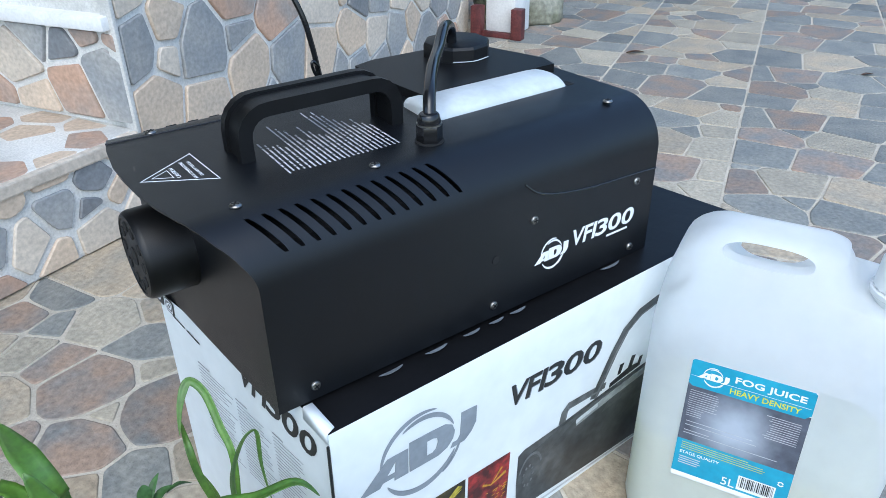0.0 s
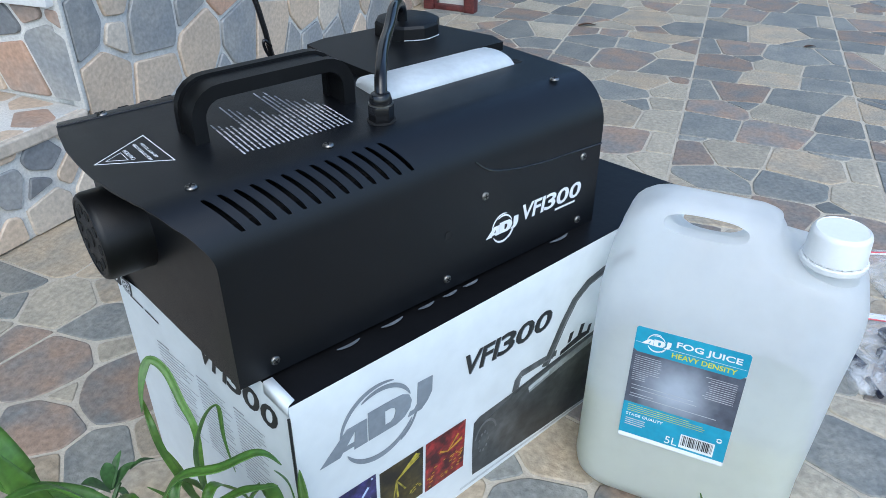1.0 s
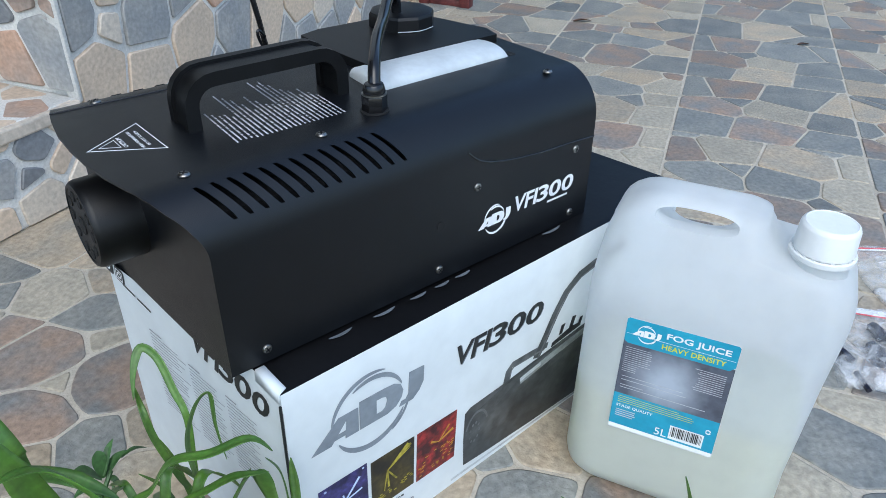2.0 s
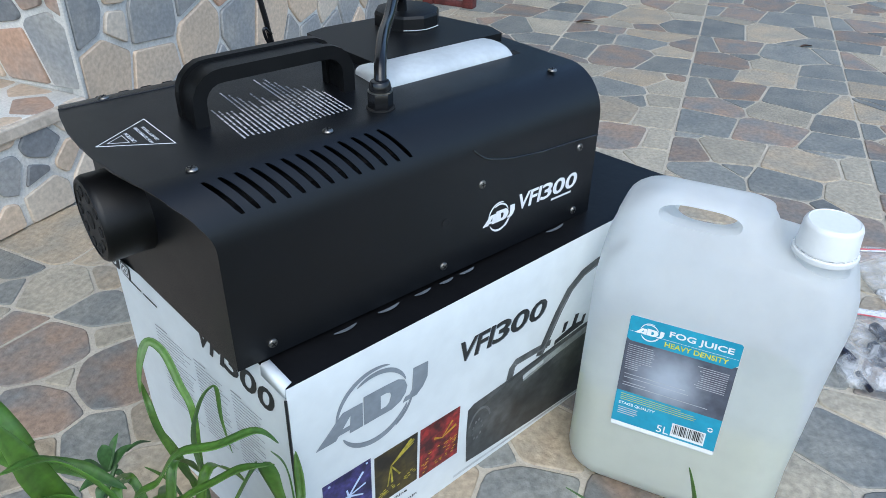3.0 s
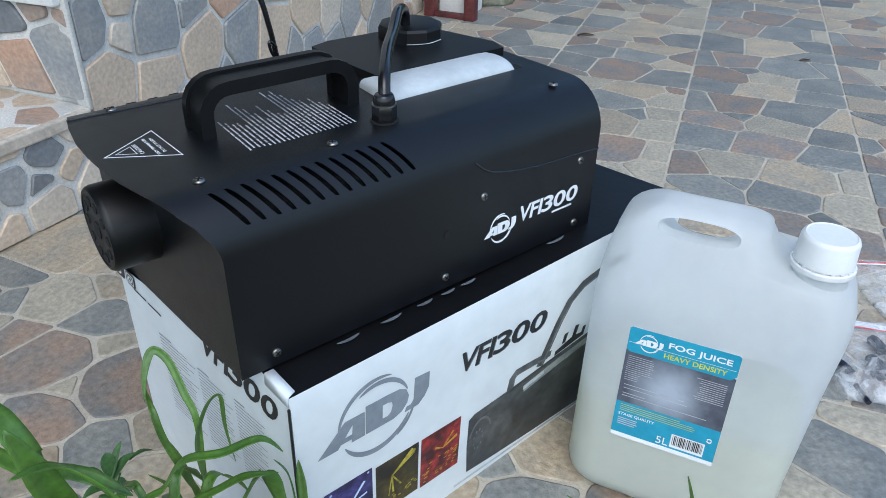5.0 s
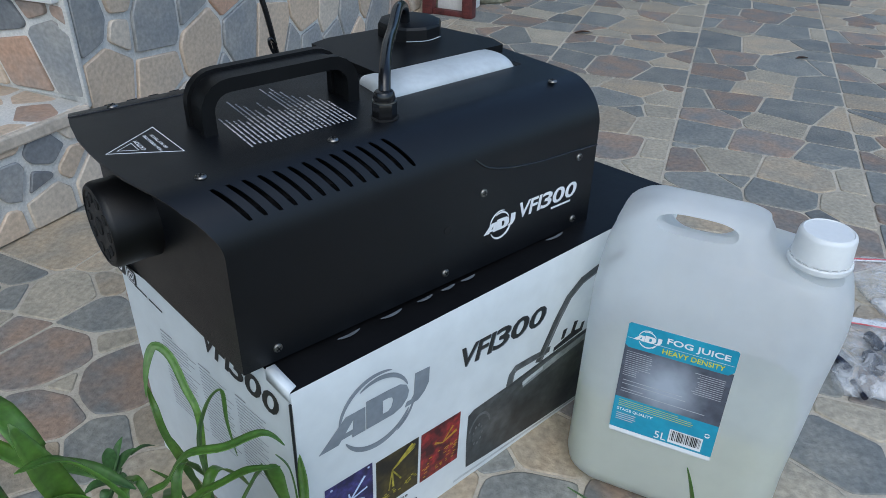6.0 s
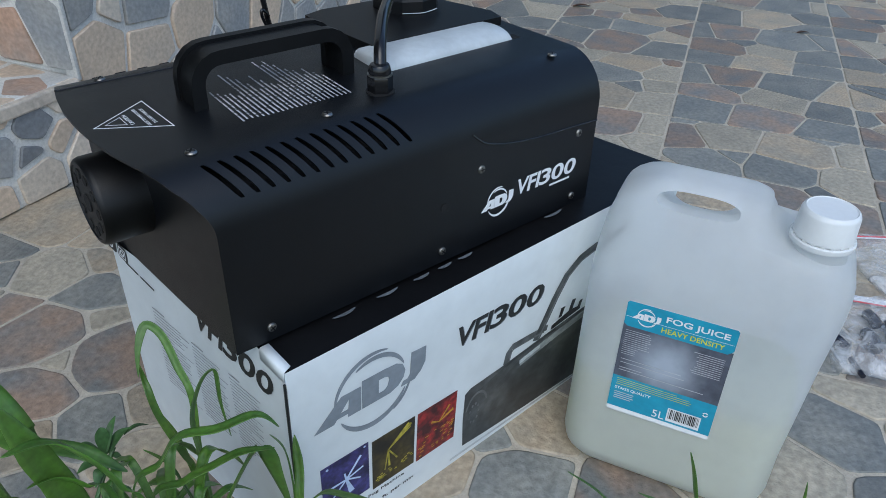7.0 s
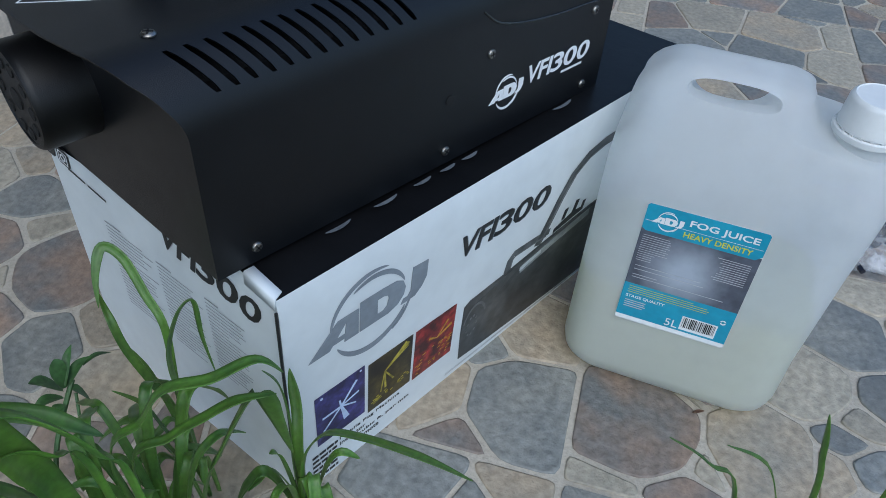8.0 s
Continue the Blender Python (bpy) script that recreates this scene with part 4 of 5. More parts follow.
def slope(z):
    """How far the shoulder stands in from the jug's front at height z."""
    return 0.458 * max(z - 0.2, 0.0)


def jug_body_bm():
    rings = []
    for z, dl, dr, dw, r in ((0.0, 0.022, 0.022, 0.022, 0.02), (0.001, 0.014, 0.014, 0.014, 0.024), (0.005, 0.007, 0.007, 0.007, 0.027), (0.012, 0.002, 0.002, 0.002, 0.029), (0.022, 0, 0, 0, 0.03),
                             (0.06, 0.0, 0.0, 0.0, 0.03), (0.10, 0.0, -0.0025, 0.0, 0.03), (0.15, 0.0, -0.0055, 0.0, 0.03), (0.18, 0.0, -0.0082, 0.0, 0.03), (0.192, 0.0, -0.0095, 0.0006, 0.03), (0.200, 0.0005, -0.0102, 0.0022, 0.03), (0.208, 0.001, -0.0105, 0.0015, 0.03),
                             (0.216, 0.002, -0.0100, 0.001, 0.03), (0.224, 0.003, -0.0075, 0.0005, 0.029), (0.230, 0.004, -0.003, 0.0, 0.027), (0.2345, 0.005, 0.005, 0.0, 0.025), (0.2372, 0.006, 0.020, 0.0, 0.023), (0.2386, 0.0065, 0.032, 0.0, 0.022),
                             (0.2400, 0.007, 0.0415, 0.0, 0.021), (0.2425, 0.0075, 0.0480, 0.0, 0.020), (0.247, 0.008, 0.0520, 0.0, 0.019), (0.254, 0.0105, 0.0545, 0.0, 0.0175), (0.260, 0.0145, 0.0575, 0.0005, 0.016), (0.2650, 0.0200, 0.0585, 0.0020, 0.0135),
                             (0.2690, 0.0270, 0.0655, 0.0050, 0.010), (0.2712, 0.0360, 0.0745, 0.0095, 0.0065), (0.2718, 0.0480, 0.0860, 0.0140, 0.004)):
        rings.append(rounded(U0 + dl, U1 - dr, front_w(min(z, 0.2)) + slope(z) + dw, D - slope(z) - dw, r, z if z < 0.24 else 0.24 + 0.835 * (z - 0.24)))
    return loft_bm(rings)


def finger_hole_bm():
    """The cutter for the hole under the grip, flared at both mouths."""
    N, rings = 40, []
    for w, k, h in ((-0.01, 1.6, 1.9), (0.018, 1.18, 1.40), (0.026, 1.10, 1.18), (0.034, 1.02, 1.04), (0.042, 1.0, 1.0), (0.050, 1.0, 1.9), (0.060, 1.0, 3.2), (0.074, 1.02, 5.0), (0.092, 1.04, 6.2), (0.11, 1.1, 7.0), (0.13, 1.2, 7.4)):
        ring = []
        for i in range(N):
            t = 2 * math.pi * i / N
            c, s = math.cos(t), math.sin(t)
            ring.append((-0.0095 + 0.0290 * k * math.copysign(abs(c) ** (2 / 3.0), c), w, 0.2568 + 0.0058 * (h if s < 0 else 1 + 0.04 * (h - 1)) * math.copysign(abs(s) ** (2 / 2.6), s)))
        rings.append(ring)
    return loft_bm(rings)


FLUID = 0.103
fluid_rings = [rounded(U0 + d, U1 - d, front_w(z) + d, D - d, 0.028, z) for z, d in ((0.003, 0.018), (0.007, 0.009), (0.014, 0.004), (0.024, 0.0016), (0.06, 0.0016), (FLUID - 0.001, 0.0016), (FLUID, 0.003))]
part("fluid", loft_bm(fluid_rings), fluid_mat, jug, "cloudy pale fluid filling the lower part")
body = part("body", jug_body_bm(), jug_mat, jug, angle=60)
cutter = finish(finger_hole_bm(), "cutter", jug_mat)
cutter.matrix_world = JUG
cut = body.modifiers.new("hole", "BOOLEAN")
cut.operation, cut.object, cut.solver = "DIFFERENCE", cutter, "EXACT"
bpy.context.view_layer.update()
holed = bpy.data.meshes.new_from_object(body.evaluated_get(bpy.context.evaluated_depsgraph_get()))
body.modifiers.clear()
body.data = holed
bpy.data.objects.remove(cutter)
bm = bmesh.new()
bm.from_mesh(holed)
for f in bm.faces:
    f.smooth = True
for e in bm.edges:
    e.smooth = not (len(e.link_faces) == 2 and e.calc_face_angle(0) > radians(50))
bm.to_mesh(holed)
bm.free()
CU, CW = 0.0760, 0.0520
part("neck", cyl_bm(0.0205, 0.0185, 0.020, Matrix.Translation((CU, CW, 0.238)), 32), jug_mat, jug)
rings = []
for r, z in ((0.0206, 0.2490), (0.0206, 0.2510), (0.0202, 0.2520), (0.0195, 0.2665), (0.0187, 0.2688), (0.0170, 0.2700), (0.0164, 0.2694)):
    rings.append([(CU + r * (1 + 0.006 * (k % 2) * (0.2515 < z < 0.268)) * math.cos(2 * math.pi * k / 72), CW + r * (1 + 0.006 * (k % 2) * (0.2515 < z < 0.268)) * math.sin(2 * math.pi * k / 72), z) for k in range(72)])
cap = part("cap", loft_bm(rings), cap_mat, jug, "white ribbed screw cap")
bm = bmesh.new()
rings = []
for r, z in ((0.0195, 0.2430), (0.0220, 0.2436), (0.0224, 0.2450), (0.0222, 0.2474), (0.0212, 0.2482), (0.0195, 0.2482)):
    rings.append([(CU + r * math.cos(2 * math.pi * k / 48), CW + r * math.sin(2 * math.pi * k / 48), z) for k in range(48)])
part("tamper_ring", loft_bm(rings, False), cap_mat, cap)
for k in range(20):
    a = 2 * math.pi * k / 20
    part("tab", box_bm(-0.0006, 0.0006, -0.0012, 0.0012, 0.2478, 0.2494), cap_mat, cap).matrix_basis = Matrix.Translation((CU, CW, 0)) @ Matrix.Rotation(a, 4, "Z") @ Matrix.Translation((0.0206, 0, 0))

# its label
LBL0, LBL1, LBZ0, LBZ1 = -0.0408, 0.0413, 0.0735, 0.1815
LABEL = on_plane((LBL0, front_w(LBZ0) - 0.0006, LBZ0), (1, 0, 0), (0, front_w(LBZ1) - front_w(LBZ0), LBZ1 - LBZ0))
LW, LH = LBL1 - LBL0, LBZ1 - LBZ0
label_white = mat("white label paper", (0.78, 0.80, 0.80), 0.4, var=0.03)
label_blue = mat("blue label print", (0.030, 0.270, 0.400), 0.38, var=0.06, scale=30, tint=(0.040, 0.330, 0.470))
label_grey = mat("pale grey label print", (0.50, 0.52, 0.54), 0.4, var=0.1)
label_yellow = mat("yellow label print", (0.62, 0.62, 0.05), 0.4, var=0.1)
label_photo = mat("grey cloud photo print", (0.095, 0.105, 0.135), 0.38, var=0.15, scale=60)
nt = label_photo.node_tree
tc, mp, gr, no = nt.nodes.new("ShaderNodeTexCoord"), nt.nodes.new("ShaderNodeMapping"), nt.nodes.new("ShaderNodeTexGradient"), nt.nodes.new("ShaderNodeTexNoise")
gr.gradient_type = "SPHERICAL"
mp.inputs["Location"].default_value = (-0.0430 / 0.034, -0.0620 / 0.036, 0)
mp.inputs["Scale"].default_value = (1 / 0.034, 1 / 0.036, 1)
no.inputs["Scale"].default_value, no.inputs["Detail"].default_value = 90, 5
mixv = nt.nodes.new("ShaderNodeMix")
mixv.data_type = "VECTOR"
mixv.inputs["Factor"].default_value = 0.012
nt.links.new(tc.outputs["Object"], no.inputs["Vector"])
nt.links.new(tc.outputs["Object"], mixv.inputs["A"])
nt.links.new(no.outputs["Color"], mixv.inputs["B"])
nt.links.new(mixv.outputs["Result"], mp.inputs["Vector"])
nt.links.new(mp.outputs["Vector"], gr.inputs["Vector"])
mx = nt.nodes.new("ShaderNodeMix")
mx.data_type = "RGBA"
pb = nt.nodes["Principled BSDF"]
nt.links.new(pb.inputs["Base Color"].links[0].from_socket, mx.inputs["A"])
mx.inputs["B"].default_value = (0.38, 0.42, 0.48, 1)
cr = nt.nodes.new("ShaderNodeMapRange")
cr.inputs["From Min"].default_value, cr.inputs["From Max"].default_value = 0.05, 0.80
nt.links.new(gr.outputs["Fac"], cr.inputs["Value"])
nt.links.new(cr.outputs["Result"], mx.inputs["Factor"])
nt.links.new(mx.outputs["Result"], pb.inputs["Base Color"])


def rect(x0, x1, y0, y1, bm=None, depth=0.00012):
    return plate_bm([(x0, y0), (x1, y0), (x1, y1), (x0, y1)], depth, bm)


lab = part("label", plate_bm([(0.0, 0.001), (0.001, 0.0), (LW - 0.001, 0.0), (LW, 0.001), (LW, LH - 0.0015), (LW - 0.0015, LH), (0.0015, LH), (0.0, LH - 0.0015)], 0.0003), label_white, jug, "blue and grey printed paper label", smooth=False)
lab.matrix_basis = LABEL


def on_label(name, bm, material, level=1):
    for v in bm.verts:
        v.co.z += 0.0003 + 0.0002 * (level - 1)
    return part(name, bm, material, lab, smooth=False)


on_label("photo", rect(0, LW, 0.036, LH - 0.0205), label_photo)
on_label("band", plate_bm([(0.0, LH - 0.0205), (0.003, LH - 0.0228), (LW - 0.004, LH - 0.0228), (LW, LH - 0.0190), (LW, LH - 0.0015), (LW - 0.0015, LH), (0.0015, LH), (0, LH - 0.0015)], 0.00016), label_blue)
on_label("band", rect(0, LW, 0.0042, 0.036), label_blue)
on_label("rule", rect(0.001, LW - 0.001, LH - 0.0137, LH - 0.0135), label_white, 3)
on_label("emblem", shifted(emblem_bm(0.0215, 0.0165, 0.0001), 0.0052, LH - 0.0195), label_white, 4)


def label_text(text, x, y, w, h, material, **kw):
    on_label("lettering", shifted(fitted(text, w, h, depth=0.00012, **kw), x, y), material, 3)


label_text("FOG JUICE", 0.0305, LH - 0.0118, 0.0465, 0.0068, label_white, bold=0.02)
label_text("HEAVY DENSITY", 0.0285, LH - 0.0200, 0.0465, 0.0046, label_yellow, bold=0.015)
label_text("STAGE QUALITY", 0.0035, 0.0225, 0.0290, 0.0030, label_white, bold=0.01)
label_text("5L", 0.0365, 0.0062, 0.0095, 0.0072, label_white)
on_label("barcode", rect(0.0475, 0.0735, 0.0062, 0.0195), label_white, 2)
bm = bmesh.new()
rng = random.Random(3)
x = 0.0488
while x < 0.0722:
    w = rng.choice((0.0003, 0.0005, 0.0008))
    rect(x, x + w, 0.0090, 0.0188, bm)
    x += w + rng.choice((0.0004, 0.0006, 0.0009))
on_label("bars", bm, print_dark, 4)
bm = arc_bm(0.0755, 0.0242, 0.0012, 0.0022, 20, 170, 0.0001, 10)
arc_bm(0.0755, 0.0242, 0.0012, 0.0022, 200, 350, 0.0001, 10, 1, bm)
on_label("recycling_mark", bm, label_white, 3)
bm = bmesh.new()
for k in range(13):
    y = LH - 0.0265 - 0.0019 * k
    rect(0.0025, 0.0025 + rng.uniform(0.017, 0.021) * (0.6 + 0.4 * (k < 9)), y, y + 0.0004, bm)
for k in range(11):
    y = LH - 0.0290 - 0.0019 * k
    rect(LW - 0.0040 - rng.uniform(0.016, 0.023), LW - 0.004, y, y + 0.0004, bm)
for k, (y, w) in enumerate(((0.0535, 0.047), (0.0500, 0.050), (0.0450, 0.018), (0.0425, 0.066))):
    rect(0.0035, 0.0035 + w, y, y + 0.0005, bm)
for k in range(4):
    rect(0.0038, 0.0038 + rng.uniform(0.010, 0.016), 0.0195 - 0.0020 * k, 0.0202 - 0.0020 * k, bm)
on_label("small_print", bm, label_grey, 3)
bm = bmesh.new()
for k in range(4):
    rect(0.0040, 0.0040 + rng.uniform(0.045, 0.060), 0.0335 - 0.0019 * k, 0.03385 - 0.0019 * k, bm)
on_label("small_print", bm, label_yellow, 3)

# ---- clear zip bags with black parts ----
film = bpy.data.materials.new("clear plastic film")
film.use_nodes = True
fn, fl = film.node_tree.nodes, film.node_tree.links
fp = fn["Principled BSDF"]
fp.inputs["Base Color"].default_value = (0.92, 0.94, 0.96, 1)
fp.inputs["Roughness"].default_value = 0.12
tr, ms, lw, nz, bp = fn.new("ShaderNodeBsdfTransparent"), fn.new("ShaderNodeMixShader"), fn.new("ShaderNodeTexCoord"), fn.new("ShaderNodeTexNoise"), fn.new("ShaderNodeBump")
nz.inputs["Scale"].default_value, nz.inputs["Detail"].default_value, nz.inputs["Distortion"].default_value = 38, 4, 1.5
bp.inputs["Distance"].default_value = 0.012
mr = fn.new("ShaderNodeMapRange")
mr.inputs["From Min"].default_value, mr.inputs["From Max"].default_value = 0.40, 0.75
mr.inputs["To Min"].default_value, mr.inputs["To Max"].default_value = 0.10, 0.50
fl.new(lw.outputs["Object"], nz.inputs["Vector"])
fl.new(nz.outputs["Fac"], bp.inputs["Height"])
fl.new(bp.outputs["Normal"], fp.inputs["Normal"])
fl.new(nz.outputs["Fac"], mr.inputs["Value"])
fl.new(mr.outputs["Result"], ms.inputs["Fac"])
fl.new(tr.outputs["BSDF"], ms.inputs[1])
fl.new(fp.outputs["BSDF"], ms.inputs[2])
fl.new(ms.outputs["Shader"], fn["Material Output"].inputs["Surface"])
zip_red = mat("red zip strip", (0.65, 0.04, 0.06), 0.4, var=0.1)
zip_white = mat("white zip strip", (0.75, 0.76, 0.78), 0.35, var=0.05)


def bag_bm(L, W, height, seed):
    """Two crumpled sheets joined along their edge; x along the zip, y away from it."""
    rng = random.Random(seed)
    bm = bmesh.new()
    nx, ny = 22, 22
    off = Vector((rng.random() * 9, rng.random() * 9, 0))
    for side in (0, 1):
        V = []
        for j in range(ny + 1):
            row = []
            for i in range(nx + 1):
                u, v = i / nx, j / ny
                edge = min(u, 1 - u, 1 - v, v * 1.0) * 4
                edge = min(edge, 1.0) ** 0.6
                p = Vector((u * L, v * W, 0))
                c = noise.noise(p * 30 + off) * 0.55 + noise.noise(p * 85 + off) * 0.3
                z = 0.0016 + (height * edge * (0.65 + c) if side else 0.0006 * edge)
                row.append(bm.verts.new((p.x + 0.004 * noise.noise(p * 20 + off * 2), p.y + 0.006 * noise.noise(p * 16 + off * 3), max(z, 0.001))))
            V.append(row)
        for j in range(ny):
            for i in range(nx):
                bm.faces.new((V[j][i], V[j][i + 1], V[j + 1][i + 1], V[j + 1][i]))
    bmesh.ops.remove_doubles(bm, verts=bm.verts, dist=0.0004)
    return bm


def zip_bag(m, L, W, height, seed, label, broad=False):
    bag = thing("zip_bag", label, "bag", "zip bags by the jug", m)
    ob = part("film", bag_bm(L, W, height, seed), film, bag, "crumpled clear film", angle=180)
    ob.visible_shadow = False
    y0, y1, y2 = (0.0135, 0.0145, 0.0015) if broad else (0.010, 0.0122, 0.0126)
    part("zip", box_bm(0.0, L, y0, y1, 0.0022, 0.0042, 0.0004, 1), zip_red, bag, "red zip strip")
    part("zip_edge", box_bm(0.0, L, y2, y2 + (0.0115 if broad else 0.0024), 0.0022, 0.0036, 0.0004, 1), zip_white, bag, "white zip strip")
    return bag


bag_a = zip_bag(on_plane((0.805, -0.012, 0.001), (0.74, -0.67, 0), (-0.67, -0.74, 0)), 0.20, 0.16, 0.012, 1, "empty clear zip bag with a red strip, lying flat")
bag_b = zip_bag(on_plane((0.657, -0.063, 0.004), (0.56, -0.83, 0), (-0.83, -0.56, 0)), 0.20, 0.15, 0.026, 2, "crumpled clear zip bag with black fittings inside", True)
BM = bag_b.matrix_world.copy()
# bag_b's frame looks downwards on its z axis, so both bags are turned over to rise from the floor
for bag in (bag_a, bag_b):
    r = bag.matrix_world.to_3x3()
    if r.col[2].z < 0:
        mw = bag.matrix_world.copy()
        bag.matrix_world = mw @ Matrix.Diagonal((1, 1, -1, 1))
navy_plastic = mat("blue-black plastic", (0.010, 0.011, 0.022), 0.35, var=0.15)
fit_parts = thing("bracket_parts", "black plastic bracket parts packed in the clear bag", "hardware")
for pts, r in (([(0.650, -0.126, 0.010), (0.645, -0.133, 0.013), (0.637, -0.143, 0.011)], 0.0065), ([(0.615, -0.141, 0.010), (0.606, -0.150, 0.014), (0.594, -0.161, 0.010)], 0.0072),
               ([(0.584, -0.112, 0.008), (0.583, -0.124, 0.010), (0.579, -0.138, 0.008)], 0.0045), ([(0.652, -0.150, 0.010), (0.632, -0.160, 0.014), (0.612, -0.172, 0.010)], 0.007), ([(0.564, -0.149, 0.008), (0.547, -0.170, 0.008)], 0.0030),
               ([(0.603, -0.100, 0.009), (0.588, -0.104, 0.010)], 0.005)):
    part("bracket", tube_bm(pts, r, 6), navy_plastic, fit_parts)

# ---- far end of the wall: red posts, plinth and mossy boulder ----
red_wood = mat("dark red paint", (0.13, 0.030, 0.028), 0.55, var=0.25, scale=30)
moss_stone = mat("mossy stone", (0.30, 0.29, 0.23), 0.85, var=0.3, scale=12, fine=80, bump=0.008, bump_scale=30, tint=(0.14, 0.14, 0.085))
stand = thing("plant_stand", "low dark red wooden stand with a pale block in it", "stand", at=on_plane((1.152, 1.318, 0), (0.44, -0.90, 0), (0.90, 0.44, 0)))
for x in (0.0, 0.118):
    part("post", box_bm(x, x + 0.030, 0.0, 0.030, 0, 0.080, 0.002), red_wood, stand, "dark red post")
part("rail", box_bm(0.030, 0.118, 0.006, 0.024, 0.0, 0.014, 0.002), red_wood, stand)
part("block", box_bm(0.030, 0.118, 0.032, 0.14, 0.0, 0.24, 0.006), plaster, stand, "pale plastered block")
bm = bmesh.new()
bmesh.ops.create_icosphere(bm, subdivisions=4, radius=1.0)
for v in bm.verts:
    d = 1 + 0.22 * noise.noise(v.co * 1.3) + 0.10 * noise.noise(v.co * 4)
    v.co = Vector((1.405 + 0.13 * v.co.x * d, 1.40 + 0.13 * v.co.y * d, max(0.05 + 0.16 * v.co.z * d, 0.0005)))
tagged(finish(bm, "boulder", moss_stone, angle=180), "rounded mossy grey boulder standing at the terrace edge", "boulder")

# ---- plants ----
leaf_mat = mat("grass leaf", (0.066, 0.160, 0.016), 0.42, var=0.22, scale=35, fine=300, tint=(0.036, 0.098, 0.014), rand=0.2, sss=0.15)
weed_mat = mat("weed leaf", (0.055, 0.135, 0.034), 0.5, var=0.25, scale=60, fine=300, rand=0.12)


def blade_bm(pts, width, seed=0):
    """A grass blade from its tip to its root: a folded, tapering ribbon."""
    rng = random.Random(seed)
    bm = bmesh.new()
    P = [Vector(p) for p in pts]
    line, steps = [], 6
    for i in range(len(P) - 1):
        p0, p1, p2, p3 = P[max(i - 1, 0)], P[i], P[i + 1], P[min(i + 2, len(P) - 1)]
        for k in range(steps):
            t = k / steps
            line.append(0.5 * ((2 * p1) + (p2 - p0) * t + (2 * p0 - 5 * p1 + 4 * p2 - p3) * t * t + (3 * p1 - p0 - 3 * p2 + p3) * t ** 3))
    line.append(P[-1])
    rows = []
    side = None
    for i, c in enumerate(line):
        d = (line[min(i + 1, len(line) - 1)] - line[max(i - 1, 0)]).normalized()
        if side is None:
            side = d.cross(Vector((0.25 * rng.uniform(-1, 1), 0.3 * rng.uniform(-1, 1), 1))).normalized()
            if side.length < 0.1:
                side = Vector((1, 0, 0))
        side = (side - d * side.dot(d)).normalized()
        up = side.cross(d)
        t = i / (len(line) - 1)
        w = width * min(1.0, 4.5 * t + 0.03) ** 0.8 * (1.0 - 0.45 * max(t - 0.55, 0) / 0.45)
        rows.append([bm.verts.new(c + side * (w * 0.5 * s) + up * (abs(s) * w * 0.16)) for s in (-1, -0.5, 0, 0.5, 1)])
    for r, s in zip(rows, rows[1:]):
        for k in range(4):
            bm.faces.new((r[k], r[k + 1], s[k + 1], s[k]))
    return bm


def tuft(label, blades):
    g = thing("grass_tuft", label, "grass", "grass beside the box")
    for i, (w, pts) in enumerate(blades):
        b = part("blade", blade_bm(pts, 0.95 * w, i), leaf_mat, g, angle=180)
        s = b.modifiers.new("thickness", "SOLIDIFY")
        s.thickness = 0.0003
    return g


def random_blades(root, n, height, spread, aim, seed):
    """More blades of a tuft, rising from about its root and bending over."""
    rng = random.Random(seed)
    out = []
    for _ in range(n):
        a = aim + rng.uniform(-1.2, 1.2)
        h, r = height * rng.uniform(0.6, 1.05), spread * rng.uniform(0.5, 1.2)
        bx, by = root[0] + rng.uniform(-0.010, 0.010), root[1] + rng.uniform(-0.010, 0.010)
        dx, dy = math.cos(a), math.sin(a)
        drop = rng.uniform(0.05, 0.35)
        out.append((rng.uniform(0.0050, 0.0100), [(bx + dx * r, by + dy * r, h * (1 - drop)), (bx + dx * r * 0.78, by + dy * r * 0.78, h * (1 - drop * 0.35)), (bx + dx * r * 0.5, by + dy * r * 0.5, h), (bx + dx * r * 0.2, by + dy * r * 0.2, h * 0.62), (bx, by, -0.001)]))
    return out


R1, R2, R4, R5 = (-0.045, 0.05, -0.001), (-0.012, -0.022, -0.001), (-0.085, 0.0, -0.001), (-0.11, -0.06, -0.001)
tuft("tall green grass with long arching blades beside the box", [
    (0.0060, [(-0.065, 0.078, 0.185), (-0.059, 0.085, 0.202), (-0.05, 0.09, 0.213), (-0.044, 0.08, 0.208), (-0.043, 0.064, 0.191), (-0.043, 0.049, 0.176), (-0.047, 0.046, 0.12), R1]),
    (0.0055, [(-0.037, 0.008, 0.171), (-0.037, 0.014, 0.195), (-0.034, 0.022, 0.214), (-0.042, 0.025, 0.211), (-0.051, 0.025, 0.194), (-0.053, 0.029, 0.17), (-0.048, 0.042, 0.116), R1]),
    (0.0050, [(-0.06, 0.091, 0.185), (-0.063, 0.072, 0.18), (-0.062, 0.065, 0.159), (-0.055, 0.057, 0.126), (-0.046, 0.065, 0.083), R1]),
    (0.0035, [(-0.08, 0.048, 0.154), (-0.069, 0.042, 0.138), (-0.063, 0.04, 0.111), (-0.052, 0.046, 0.056), R1]),
    (0.0040, [(-0.058, 0.075, 0.150), (-0.052, 0.066, 0.120), (-0.047, 0.056, 0.06), R1]),
] + random_blades(R1, 5, 0.10, 0.05, 3.4, 1))
